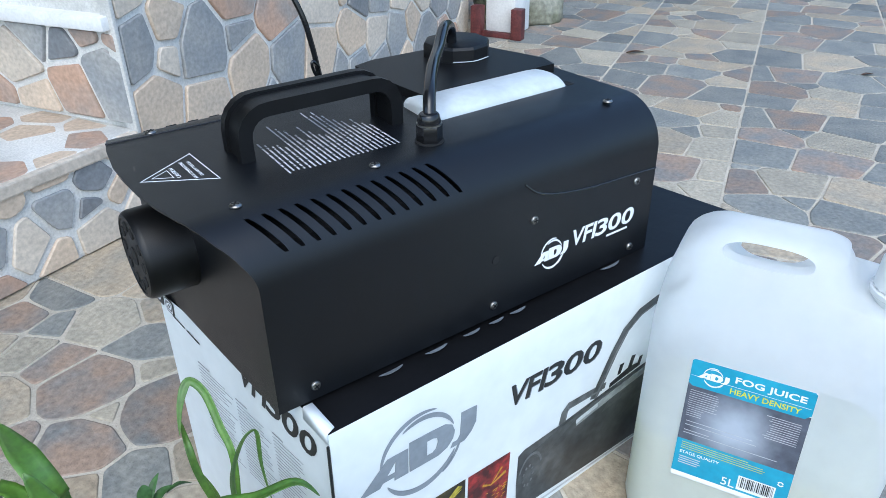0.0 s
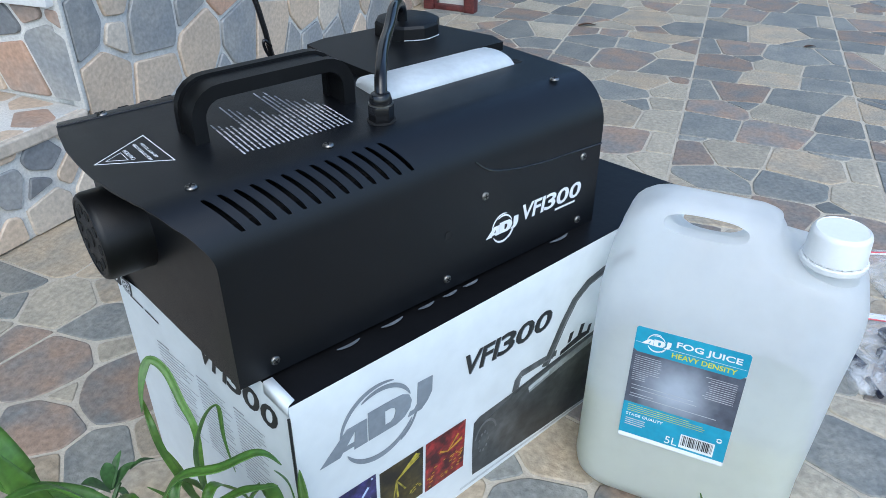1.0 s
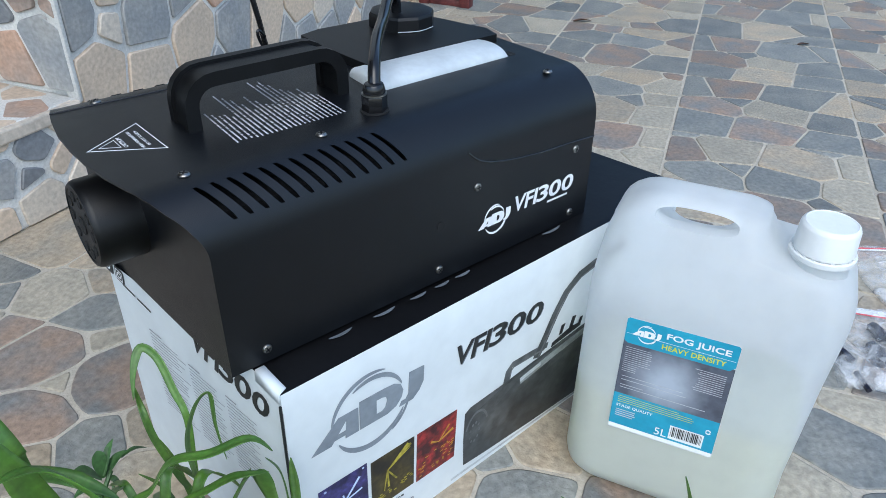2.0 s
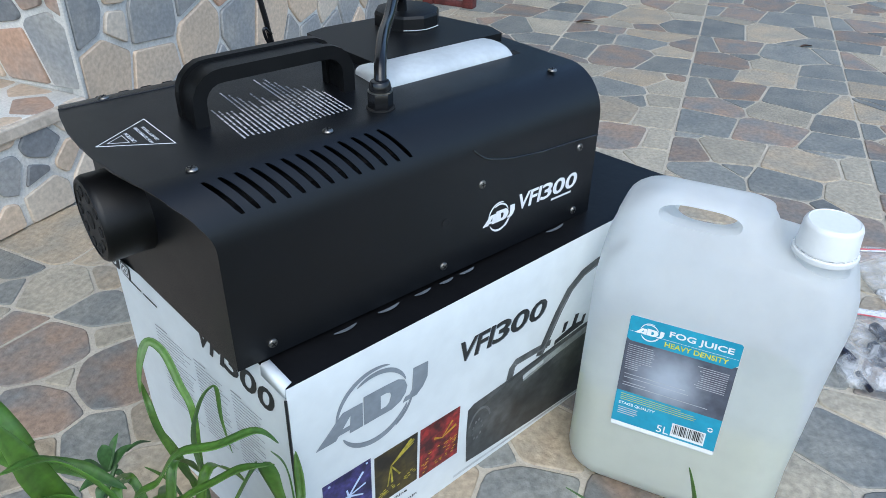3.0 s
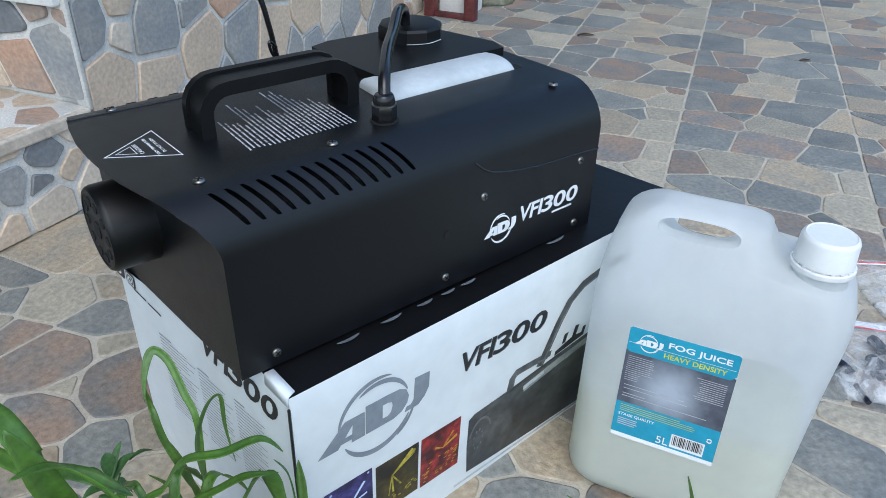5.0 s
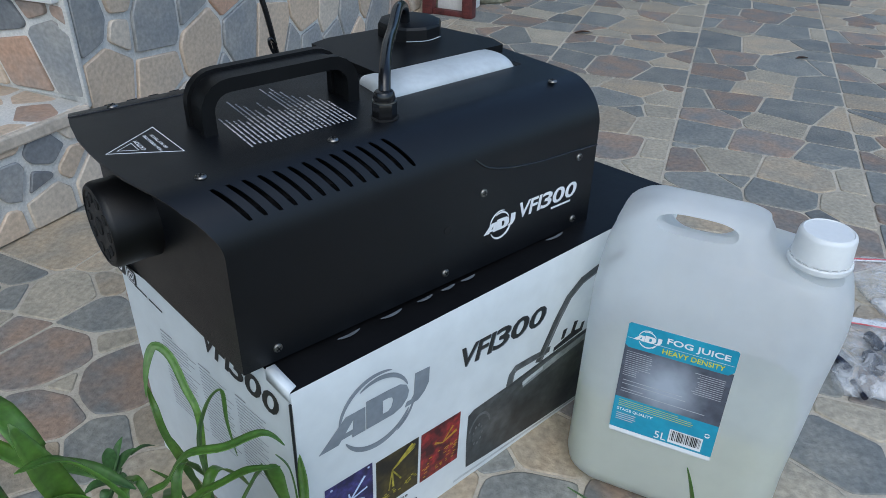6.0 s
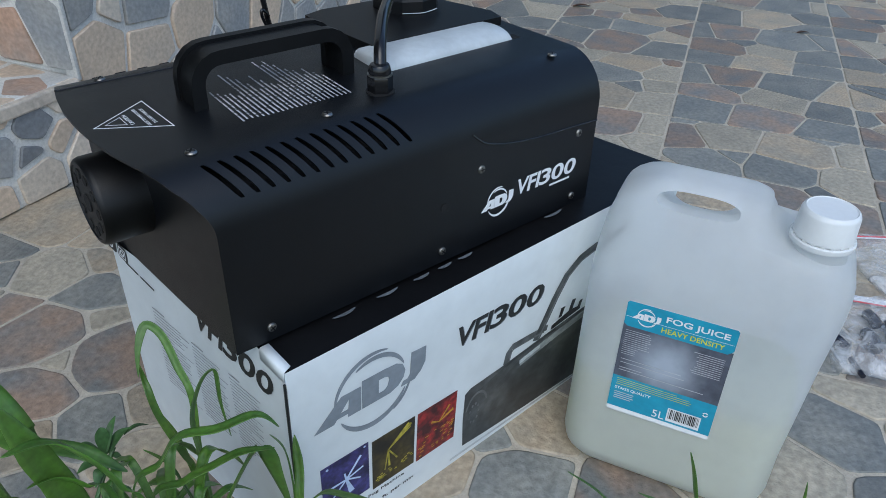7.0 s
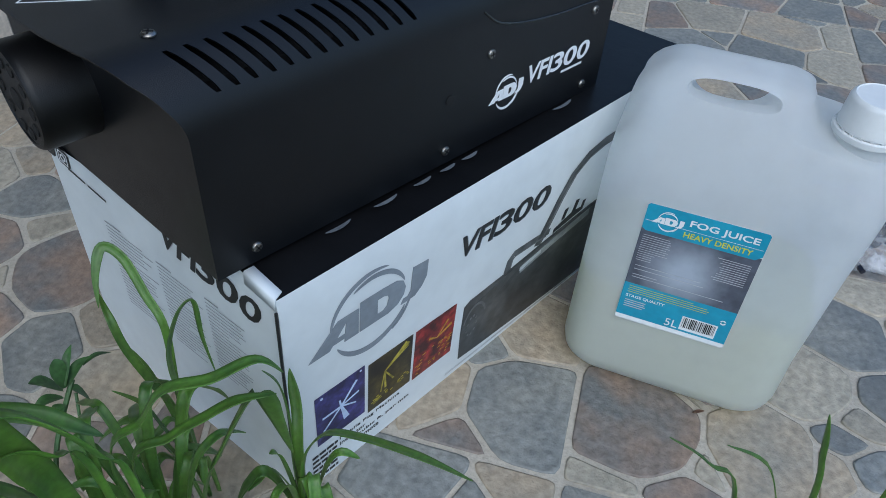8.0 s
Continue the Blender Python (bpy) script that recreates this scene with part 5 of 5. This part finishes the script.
tuft("green grass with blades bent over towards the box", [
    (0.0070, [(-0.036, -0.061, 0.236), (-0.044, -0.054, 0.244), (-0.063, -0.049, 0.242), (-0.079, -0.039, 0.239), (-0.09, -0.037, 0.226), (-0.105, -0.027, 0.194), R4]),
    (0.0065, [(-0.037, -0.054, 0.215), (-0.052, -0.046, 0.215), (-0.066, -0.04, 0.209), (-0.081, -0.035, 0.203), (-0.098, -0.026, 0.182), R4]),
    (0.0120, [(-0.026, -0.041, 0.141), (-0.035, -0.045, 0.184), (-0.04, -0.045, 0.207), (-0.045, -0.044, 0.207), (-0.052, -0.041, 0.194), (-0.062, -0.036, 0.17), (-0.07, -0.028, 0.138), R4]),
    (0.0060, [(-0.040, -0.020, 0.150), (-0.055, -0.022, 0.165), (-0.070, -0.020, 0.150), (-0.080, -0.012, 0.09), R4]),
    (0.0050, [(-0.125, 0.010, 0.150), (-0.112, -0.002, 0.160), (-0.100, -0.008, 0.130), (-0.090, -0.004, 0.07), R4]),
    (0.0055, [(-0.060, 0.010, 0.120), (-0.068, -0.002, 0.130), (-0.078, -0.006, 0.10), R4]),
] + random_blades(R4, 9, 0.15, 0.06, 1.2, 2))
tuft("upright green grass at the front corner of the box", [
    (0.0050, [(-0.02, -0.010, 0.176), (-0.014, -0.015, 0.161), (-0.015, -0.022, 0.132), (-0.017, -0.023, 0.094), R2]),
    (0.0070, [(-0.005, -0.012, 0.167), (-0.009, -0.022, 0.146), (-0.016, -0.03, 0.115), R2]),
    (0.0065, [(0.025, -0.124, 0.158), (0.013, -0.099, 0.162), (-0.001, -0.068, 0.159), (-0.012, -0.05, 0.152), (-0.021, -0.041, 0.119), R2]),
    (0.0055, [(-0.050, -0.048, 0.110), (-0.040, -0.046, 0.125), (-0.028, -0.038, 0.10), R2]),
    (0.0050, [(0.012, -0.050, 0.105), (0.002, -0.042, 0.112), (-0.006, -0.034, 0.08), R2]),
    (0.0060, [(-0.034, -0.030, 0.135), (-0.028, -0.030, 0.125), (-0.020, -0.028, 0.07), R2]),
] + random_blades(R2, 6, 0.11, 0.045, 3.6, 3))
tuft("broad green grass blades leaning over the paving", [
    (0.0110, [(-0.150, -0.047, 0.283), (-0.133, -0.039, 0.272), (-0.121, -0.042, 0.256), (-0.112, -0.043, 0.231), (-0.104, -0.044, 0.194), R5]),
    (0.0065, [(-0.146, -0.042, 0.256), (-0.135, -0.036, 0.248), (-0.125, -0.036, 0.235), (-0.113, -0.034, 0.2), R5]),
    (0.0150, [(-0.151, 0.055, 0.262), (-0.144, 0.022, 0.258), (-0.139, 0.012, 0.240), (-0.136, 0.014, 0.205), R5]),
    (0.0090, [(-0.106, -0.040, 0.235), (-0.121, -0.024, 0.245), (-0.139, -0.006, 0.245), (-0.161, 0.029, 0.225), R5]),
    (0.0140, [(-0.145, -0.030, 0.295), (-0.138, -0.035, 0.262), (-0.133, -0.034, 0.237), (-0.127, -0.035, 0.195), R5]),
    (0.0090, [(-0.165, -0.020, 0.240), (-0.150, -0.026, 0.230), (-0.135, -0.032, 0.200), (-0.120, -0.045, 0.12), R5]),
    (0.0080, [(-0.090, -0.020, 0.150), (-0.100, -0.030, 0.165), (-0.108, -0.042, 0.13), R5]),
    (0.0070, [(-0.150, 0.000, 0.180), (-0.140, -0.012, 0.190), (-0.125, -0.030, 0.150), R5]),
] + random_blades((-0.125, -0.02), 10, 0.17, 0.06, 1.8, 4))
tuft("thin grass blades rising before the paving", [
    (0.0022, [(0.040, -0.236, 0.318), (0.043, -0.240, 0.300), (0.047, -0.247, 0.26), (0.055, -0.262, 0.10), (0.055, -0.265, -0.001)]),
    (0.0017, [(0.103, -0.260, 0.276), (0.102, -0.262, 0.264), (0.098, -0.264, 0.24), (0.075, -0.268, 0.1), (0.06, -0.268, -0.001)]),
    (0.0026, [(0.012, -0.205, 0.300), (0.022, -0.217, 0.288), (0.033, -0.228, 0.262), (0.05, -0.25, 0.10), (0.055, -0.268, -0.001)]),
    (0.0022, [(0.053, -0.214, 0.264), (0.066, -0.230, 0.250), (0.068, -0.245, 0.20), (0.06, -0.262, 0.08), (0.058, -0.27, -0.001)]),
])


def leaf_bm(base, tip, width, droop=0.004):
    bm = bmesh.new()
    a, b = Vector(base), Vector(tip)
    d = b - a
    side = d.cross(Vector((0.2, 0.1, 1))).normalized()
    rows = []
    for k in range(9):
        t = k / 8
        w = width * math.sin(math.pi * min(t * 0.92 + 0.06, 1.0)) ** 0.8 * (1 - 0.35 * t)
        c = a + d * t + Vector((0, 0, droop * math.sin(math.pi * t)))
        rows.append([bm.verts.new(c + side * w * s * 0.5 + Vector((0, 0, abs(s) * w * 0.18))) for s in (-1, -0.5, 0, 0.5, 1)])
    for r, s in zip(rows, rows[1:]):
        for k in range(4):
            bm.faces.new((r[k], r[k + 1], s[k + 1], s[k]))
    return bm


weed = thing("weed", "small dark green weed with folded leaves growing from a joint", "weed")
part("stem", tube_bm([(-0.082, 0.141, 0.076), (-0.1, 0.13, 0.056), (-0.112, 0.123, 0.037), (-0.124, 0.119, 0.0)], 0.0018, 6), weed_mat, weed)
part("stem", tube_bm([(-0.084, 0.136, 0.068), (-0.094, 0.118, 0.04), (-0.10, 0.105, 0.0)], 0.0012, 6), weed_mat, weed)
for base, tip, w in (((-0.090, 0.138, 0.074), (-0.106, 0.143, 0.090), 0.016), ((-0.088, 0.139, 0.074), (-0.086, 0.148, 0.094), 0.014), ((-0.086, 0.140, 0.074), (-0.066, 0.147, 0.082), 0.010), ((-0.072, 0.144, 0.080), (-0.053, 0.142, 0.080), 0.006),
                     ((-0.094, 0.134, 0.066), (-0.104, 0.128, 0.058), 0.011), ((-0.085, 0.138, 0.072), (-0.078, 0.132, 0.058), 0.010), ((-0.088, 0.139, 0.076), (-0.072, 0.155, 0.092), 0.007), ((-0.092, 0.136, 0.070), (-0.112, 0.134, 0.074), 0.012)):
    part("leaf", leaf_bm(base, tip, w), weed_mat, weed, angle=180)

dry_mat = mat("dry leaf", (0.13, 0.070, 0.042), 0.7, var=0.3, scale=60, fine=300)
for label, x, y, L, w in (("small curled dry brown leaf lying on the paving", 1.345, 0.930, 0.046, 0.024), ("crumpled dry dark leaf lying on the paving", 1.612, 0.470, 0.028, 0.020), ("tiny fallen dry petal lying on the paving", 0.278, -0.145, 0.010, 0.004)):
    leaf = tagged(finish(leaf_bm((x, y, 0.0008), (x + L * 0.8, y - L * 0.6, 0.0020), w, 0.05 * L), "dry_leaf", dry_mat, angle=180), label, "leaf", "dry leaves on the paving")
    leaf.modifiers.new("thickness", "SOLIDIFY").thickness = 0.0004

# ---- stones of the house wall, the step and the landing ----
def face_stones(parent, m, bounds, seeds, gap, height, material, seed, round_r=0.0055):
    """Stones of a clad face, each a piece of its own, in the face's frame."""
    rng = random.Random(seed)
    polys = cells([(u, v, r * r) for u, v, r, _ in seeds], bounds, gap)
    for (u, v, r, kind), poly in zip(seeds, polys):
        if not poly:
            continue
        poly = inset_poly(poly, rng.uniform(0.0001, 0.0016))
        if not poly or len(poly) < 3:
            continue
        h = 0.0045 + height * rng.uniform(0.22, 0.36)
        stone_piece("stone", round_poly(poly, round_r, rng), h, rng, lambda x, y, z: (x, y, z - 0.0052), material[kind], parent)


def fill_seeds(known, u0, u1, v0, v1, dist, seed, kinds):
    rng = random.Random(seed)
    out = list(known)
    for _ in range(6000):
        u, v = rng.uniform(u0, u1), rng.uniform(v0, v1)
        room = min([math.hypot(u - a, v - b) - r for a, b, r, _ in out] or [dist])
        if room > 0.36 * dist * rng.uniform(0.85, 1.6):
            out.append((u, v, min(room, dist * rng.uniform(0.35, 0.6)), rng.choice(kinds)))
    return out


KINDS = ("slate", "tan", "brown", "beige", "slate", "dark", "tan")
WALL_STONES = [(0.03, 0.243, 0.037, "slate"), (0.093, 0.258, 0.016, "tan"), (0.087, 0.22, 0.024, "beige"), (0.162, 0.214, 0.05, "slate"), (0.053, 0.165, 0.042, "tan"), (0.153, 0.142, 0.042, "tan"), (0.252, 0.213, 0.019, "slate"), (0.271, 0.157, 0.05, "tan"), (0.381, 0.142, 0.053, "slate"), (0.33, 0.109, 0.015, "slate"), (0.479, 0.12, 0.057, "tan"), (0.606, 0.131, 0.042, "tan"), (0.552, 0.082, 0.032, "slate"), (0.615, 0.07, 0.034, "slate"), (0.711, 0.111, 0.033, "beige"), (0.805, 0.084, 0.049, "slate"), (0.832, 0.046, 0.031, "tan"), (0.957, 0.039, 0.059, "slate"), (0.73, 0.052, 0.032, "slate")]
seeds = fill_seeds(WALL_STONES, 0.0, 1.22, 0.0, 0.62, 0.095, 21, KINDS)
face_stones(wall_house, None, [(0.008, 0.002), (1.232, 0.002), (1.232, 0.62), (0.008, 0.62)], seeds, 0.0036, 0.0045, wall_mat, 22)
RISER_STONES = [(1.316, 0.105, 0.028, "dark"), (1.3, 0.067, 0.023, "dark"), (1.26, 0.082, 0.028, "slate"), (1.349, 0.069, 0.018, "tan"), (1.31, 0.026, 0.034, "beige"), (1.241, 0.022, 0.019, "tan")]
seeds = fill_seeds(RISER_STONES, 0.55, 1.4, 0.0, STEP, 0.075, 31, KINDS)
face_stones(step, None, [(0.5, 0.002), (1.398, 0.002), (1.398, STEP - 0.016), (0.5, STEP - 0.016)], seeds, 0.0042, 0.005, wall_mat, 32)
CHEEK_STONES = [(0.839, 0.271, 0.026, "brown"), (0.859, 0.206, 0.051, "slate"), (0.8, 0.246, 0.024, "dark"), (0.81, 0.189, 0.046, "brown")]
seeds = fill_seeds(CHEEK_STONES, 0.2, 0.9, STEP, LANDING - 0.02, 0.075, 41, KINDS)
face_stones(landing, None, [(0.2, STEP + 0.003), (0.897, STEP + 0.003), (0.897, LANDING - 0.022), (0.2, LANDING - 0.022)], seeds, 0.0036, 0.005, wall_mat, 42)
# white plastered corner bead, worn nosings and landing slab
bead = finish(box_bm(0.000, 0.0075, STEP - 0.01, 2.3, -0.02, 0.0005, 0.002), "trim", grout_wall)
bead.matrix_world = m_wall
tagged(bead, "pale mortar bead along the wall's corner", "trim", kind="structure")
slab = finish(box_bm(-0.5, 0.893, LANDING - 0.02, LANDING, -0.6, 0.012, 0.004), "landing_slab", plaster)
slab.matrix_world = m_cheek
tagged(slab, "white plastered landing edge with a rounded nosing", "slab", kind="structure")
# tread: flat stones on the step
m_tread = on_plane(WALL_CORNER - RISER_DIR * 1.4 + Vector((0, 0, STEP - 0.004)), RISER_DIR, CHEEK_DIR)
tread = finish(box_bm(0.0, 1.4, -0.004, 0.6, -0.02, -0.001, 0.003), "tread", wall_mat["beige"], smooth=False)
tread.matrix_world = m_tread
tagged(tread, "step tread paved with pinkish tan stone pieces", "tread", kind="structure")
seeds = fill_seeds([(1.29, 0.075, 0.035, "tan"), (1.22, 0.03, 0.03, "brown"), (1.20, 0.12, 0.035, "beige"), (1.34, 0.03, 0.03, "brown"), (1.10, 0.05, 0.035, "tan")], 0.7, 1.4, 0.0, 0.5, 0.075, 51, ("tan", "beige", "tan", "brown"))
face_stones(tread, None, [(0.7, 0.004), (1.395, 0.004), (1.395, 0.5), (0.7, 0.5)], seeds, 0.003, 0.003, wall_mat, 52)

# ---- flagstones of the terrace, tile by tile: near ones each a piece, far ones joined ----
# stones that stand out, by area: x, y, size, kind
BY_JUG = [(0.178, -0.053, 0.052, "slate"), (0.237, -0.119, 0.053, "brown"), (0.124, -0.038, 0.027, "brown"), (0.14, 0.008, 0.028, "tan"), (0.072, -0.024, 0.041, "slate"), (0.125, -0.094, 0.024, "tan"), (0.249, -0.003, 0.032, "tan"), (0.209, 0.012, 0.01, "slate"), (0.275, -0.123, 0.02, "beige"), (0.287, -0.202, 0.043, "tan"), (0.384, -0.192, 0.042, "beige"), (0.458, -0.189, 0.044, "slate"), (0.412, -0.246, 0.024, "dark"), (0.349, -0.243, 0.014, "dark"), (0.376, -0.241, 0.019, "beige"), (0.337, -0.274, 0.02, "slate"), (0.203, -0.183, 0.025, "brown"), (0.174, -0.141, 0.012, "beige"), (0.151, -0.123, 0.011, "slate"), (0.244, -0.176, 0.017, "beige"), (0.31, -0.25, 0.018, "tan")]
BY_STEP = [(0.01, 0.661, 0.065, "tan"), (-0.055, 0.633, 0.034, "slate"), (-0.028, 0.525, 0.045, "beige"), (0.02, 0.517, 0.027, "tan"), (-0.082, 0.559, 0.012, "slate"), (-0.009, 0.465, 0.041, "slate"), (-0.088, 0.482, 0.031, "brown"), (-0.072, 0.427, 0.051, "brown"), (-0.029, 0.417, 0.024, "beige"), (-0.03, 0.341, 0.045, "brown"), (-0.067, 0.362, 0.024, "beige"), (-0.105, 0.335, 0.037, "brown"), (-0.075, 0.255, 0.03, "slate"), (-0.03, 0.244, 0.018, "tan")]
BY_MACHINE = [(0.862, 0.218, 0.046, "slate"), (0.907, 0.205, 0.028, "slate"), (0.967, 0.252, 0.061, "beige"), (0.921, 0.291, 0.047, "brown"), (0.976, 0.331, 0.018, "slate"), (1.05, 0.352, 0.054, "slate"), (1.114, 0.376, 0.051, "brown"), (1.179, 0.364, 0.026, "dark"), (1.19, 0.455, 0.05, "slate"), (1.235, 0.409, 0.063, "brown"), (1.186, 0.283, 0.059, "beige"), (1.093, 0.25, 0.061, "brown"), (1.274, 0.301, 0.066, "slate"), (1.343, 0.396, 0.057, "tan"), (1.386, 0.301, 0.057, "slate"), (0.928, 0.126, 0.058, "slate"), (1.006, 0.148, 0.066, "tan"), (1.072, 0.161, 0.028, "slate"), (1.113, 0.148, 0.054, "slate"), (1.216, 0.196, 0.043, "dark"), (1.285, 0.225, 0.037, "tan"), (0.964, 0.046, 0.046, "beige"), (1.048, 0.083, 0.03, "beige"), (0.91, 0.061, 0.016, "dark"), (0.852, 0.089, 0.038, "brown")]
FAR_MIDDLE = [(0.87, 0.41, 0.054, "brown"), (0.84, 0.309, 0.044, "beige"), (0.902, 0.347, 0.044, "beige"), (1.005, 0.412, 0.042, "beige"), (0.963, 0.502, 0.044, "tan"), (1.06, 0.567, 0.054, "slate"), (1.025, 0.497, 0.019, "slate"), (1.139, 0.582, 0.063, "tan"), (1.138, 0.498, 0.047, "beige"), (1.258, 0.586, 0.054, "slate"), (1.235, 0.694, 0.067, "brown"), (1.116, 0.695, 0.061, "beige"), (1.187, 0.793, 0.049, "slate"), (1.339, 0.729, 0.057, "slate"), (1.425, 0.752, 0.06, "tan"), (1.537, 0.746, 0.053, "dark"), (1.395, 0.866, 0.053, "beige"), (1.287, 0.816, 0.049, "slate"), (1.333, 0.911, 0.049, "brown"), (1.536, 0.868, 0.074, "tan"), (1.507, 0.988, 0.068, "slate"), (1.7, 0.915, 0.069, "brown"), (1.673, 1.033, 0.06, "slate"), (1.722, 0.851, 0.079, "beige"), (1.154, 0.894, 0.041, "slate"), (1.087, 0.848, 0.052, "brown"), (1.417, 1.043, 0.055, "slate"), (1.367, 1.126, 0.062, "brown"), (1.199, 1.01, 0.054, "slate"), (1.278, 0.952, 0.062, "beige"), (1.541, 1.177, 0.058, "tan")]
FAR_RIGHT = [(1.303, 0.502, 0.043, "dark"), (1.372, 0.53, 0.055, "brown"), (1.453, 0.52, 0.026, "dark"), (1.454, 0.614, 0.046, "slate"), (1.495, 0.567, 0.062, "brown"), (1.536, 0.458, 0.067, "slate"), (1.475, 0.352, 0.039, "slate"), (1.441, 0.435, 0.046, "beige"), (1.644, 0.462, 0.052, "slate"), (1.607, 0.679, 0.059, "dark"), (1.747, 0.788, 0.043, "slate"), (1.772, 0.717, 0.063, "brown"), (1.806, 0.614, 0.069, "slate"), (1.754, 0.513, 0.042, "dark"), (1.673, 0.57, 0.068, "tan"), (1.911, 0.456, 0.059, "slate"), (1.799, 0.418, 0.048, "slate"), (1.71, 0.386, 0.051, "slate"), (1.605, 0.337, 0.048, "brown"), (1.635, 0.314, 0.043, "beige"), (1.523, 0.278, 0.042, "slate"), (1.442, 0.239, 0.044, "tan"), (1.32, 0.181, 0.044, "tan"), (1.36, 0.177, 0.021, "dark"), (1.23, 0.137, 0.028, "slate"), (1.16, 0.101, 0.033, "brown"), (1.049, 0.045, 0.028, "slate")]
known_st = []
for x, y, r, kind in BY_JUG + BY_STEP + BY_MACHINE + FAR_MIDDLE + FAR_RIGHT:
    d = Vector((x, y, 0)) - TILE_O
    known_st.append((d.dot(S_DIR), d.dot(T_DIR), r, kind))
rng = random.Random(77)
FLOOR_KINDS = ("slate", "slate", "tan", "brown", "beige", "dark", "tan", "beige", "brown")


def within(i, j):
    """The stones known in one tile, from its own corner."""
    return [(a - i * TILE, b - j * TILE, r, k) for a, b, r, k in known_st if 0 < a - i * TILE < TILE and 0 < b - j * TILE < TILE]


# the stretch beside the step has no straight tile joints; elsewhere tile by tile
LOOSE = (-1, 1, 1, 4)
fields = [(EDGE, LOOSE[2] * TILE, (LOOSE[1] + 1) * TILE - EDGE, (LOOSE[3] - LOOSE[2]) * TILE, None)]
for i in range(-1, 14):
    for j in range(-12, 11):
        if not (LOOSE[0] <= i <= LOOSE[1] and LOOSE[2] <= j < LOOSE[3]):
            fields.append((i * TILE, j * TILE, TILE, TILE, (i, j)))
near, far = [], []
for s0, t0, ws, wt, tile in fields:
    if tile:
        i, j = tile
        pat = random.Random(100 + (i * 7 + j * 13) % 5)
        seeds = within(i, j)
        if len(seeds) < 4 and (i > 4 or j < -1 or j > 1):
            # the printed tiles come in a few patterns that repeat
            seeds = within(3 + (i + j) % 2, -1 if (i * 5 + j * 3) % 3 else 0)
        lim = 220
    else:
        pat = random.Random(5)
        seeds = [(a - s0, b - t0, r, k) for a, b, r, k in known_st if 0 < a - s0 < ws and 0 < b - t0 < wt]
        lim = 4000
    for _ in range(lim):
        u, v, kind = pat.uniform(0.012, ws - 0.012), pat.uniform(0.012, wt - 0.012), pat.choice(FLOOR_KINDS)
        room = min([math.hypot(u - a, v - b) - r for a, b, r, _ in seeds] or [0.05])
        if room > 0.020 * pat.uniform(0.8, 1.9):
            seeds.append((u, v, min(room, pat.uniform(0.020, 0.048)), kind))
    g = 0.0014
    u0 = max(EDGE - s0, 0.0) + g
    bounds = [(u0, g), (ws - g, g), (ws - g, wt - g), (u0, wt - g)]
    polys = cells([(a, b, r * r) for a, b, r, _ in seeds], bounds, 0.0015)
    for (a, b, r, kind), poly in zip(seeds, polys):
        poly = poly and inset_poly(poly, pat.uniform(0.0001, 0.0016))
        if not poly or len(poly) < 3:
            continue
        poly = [(x + s0, y + t0) for x, y in round_poly(poly, pat.uniform(0.004, 0.011), pat)]
        p = floor_world(a + s0, b + t0)
        (near if -0.4 < p.x < 1.25 and -0.45 < p.y < 0.72 else far).append((p.length, a, b, kind, poly))
near.sort(key=lambda q: q[0])
far += near[290:]


def at_floor(x, y, z):
    return (x, y, z - 0.0014)


for _, a, b, kind, poly in near[:290]:
    stone_piece("stone", poly, 0.0016 * rng.uniform(0.85, 1.15), rng, at_floor, stone_mat[kind], floor)
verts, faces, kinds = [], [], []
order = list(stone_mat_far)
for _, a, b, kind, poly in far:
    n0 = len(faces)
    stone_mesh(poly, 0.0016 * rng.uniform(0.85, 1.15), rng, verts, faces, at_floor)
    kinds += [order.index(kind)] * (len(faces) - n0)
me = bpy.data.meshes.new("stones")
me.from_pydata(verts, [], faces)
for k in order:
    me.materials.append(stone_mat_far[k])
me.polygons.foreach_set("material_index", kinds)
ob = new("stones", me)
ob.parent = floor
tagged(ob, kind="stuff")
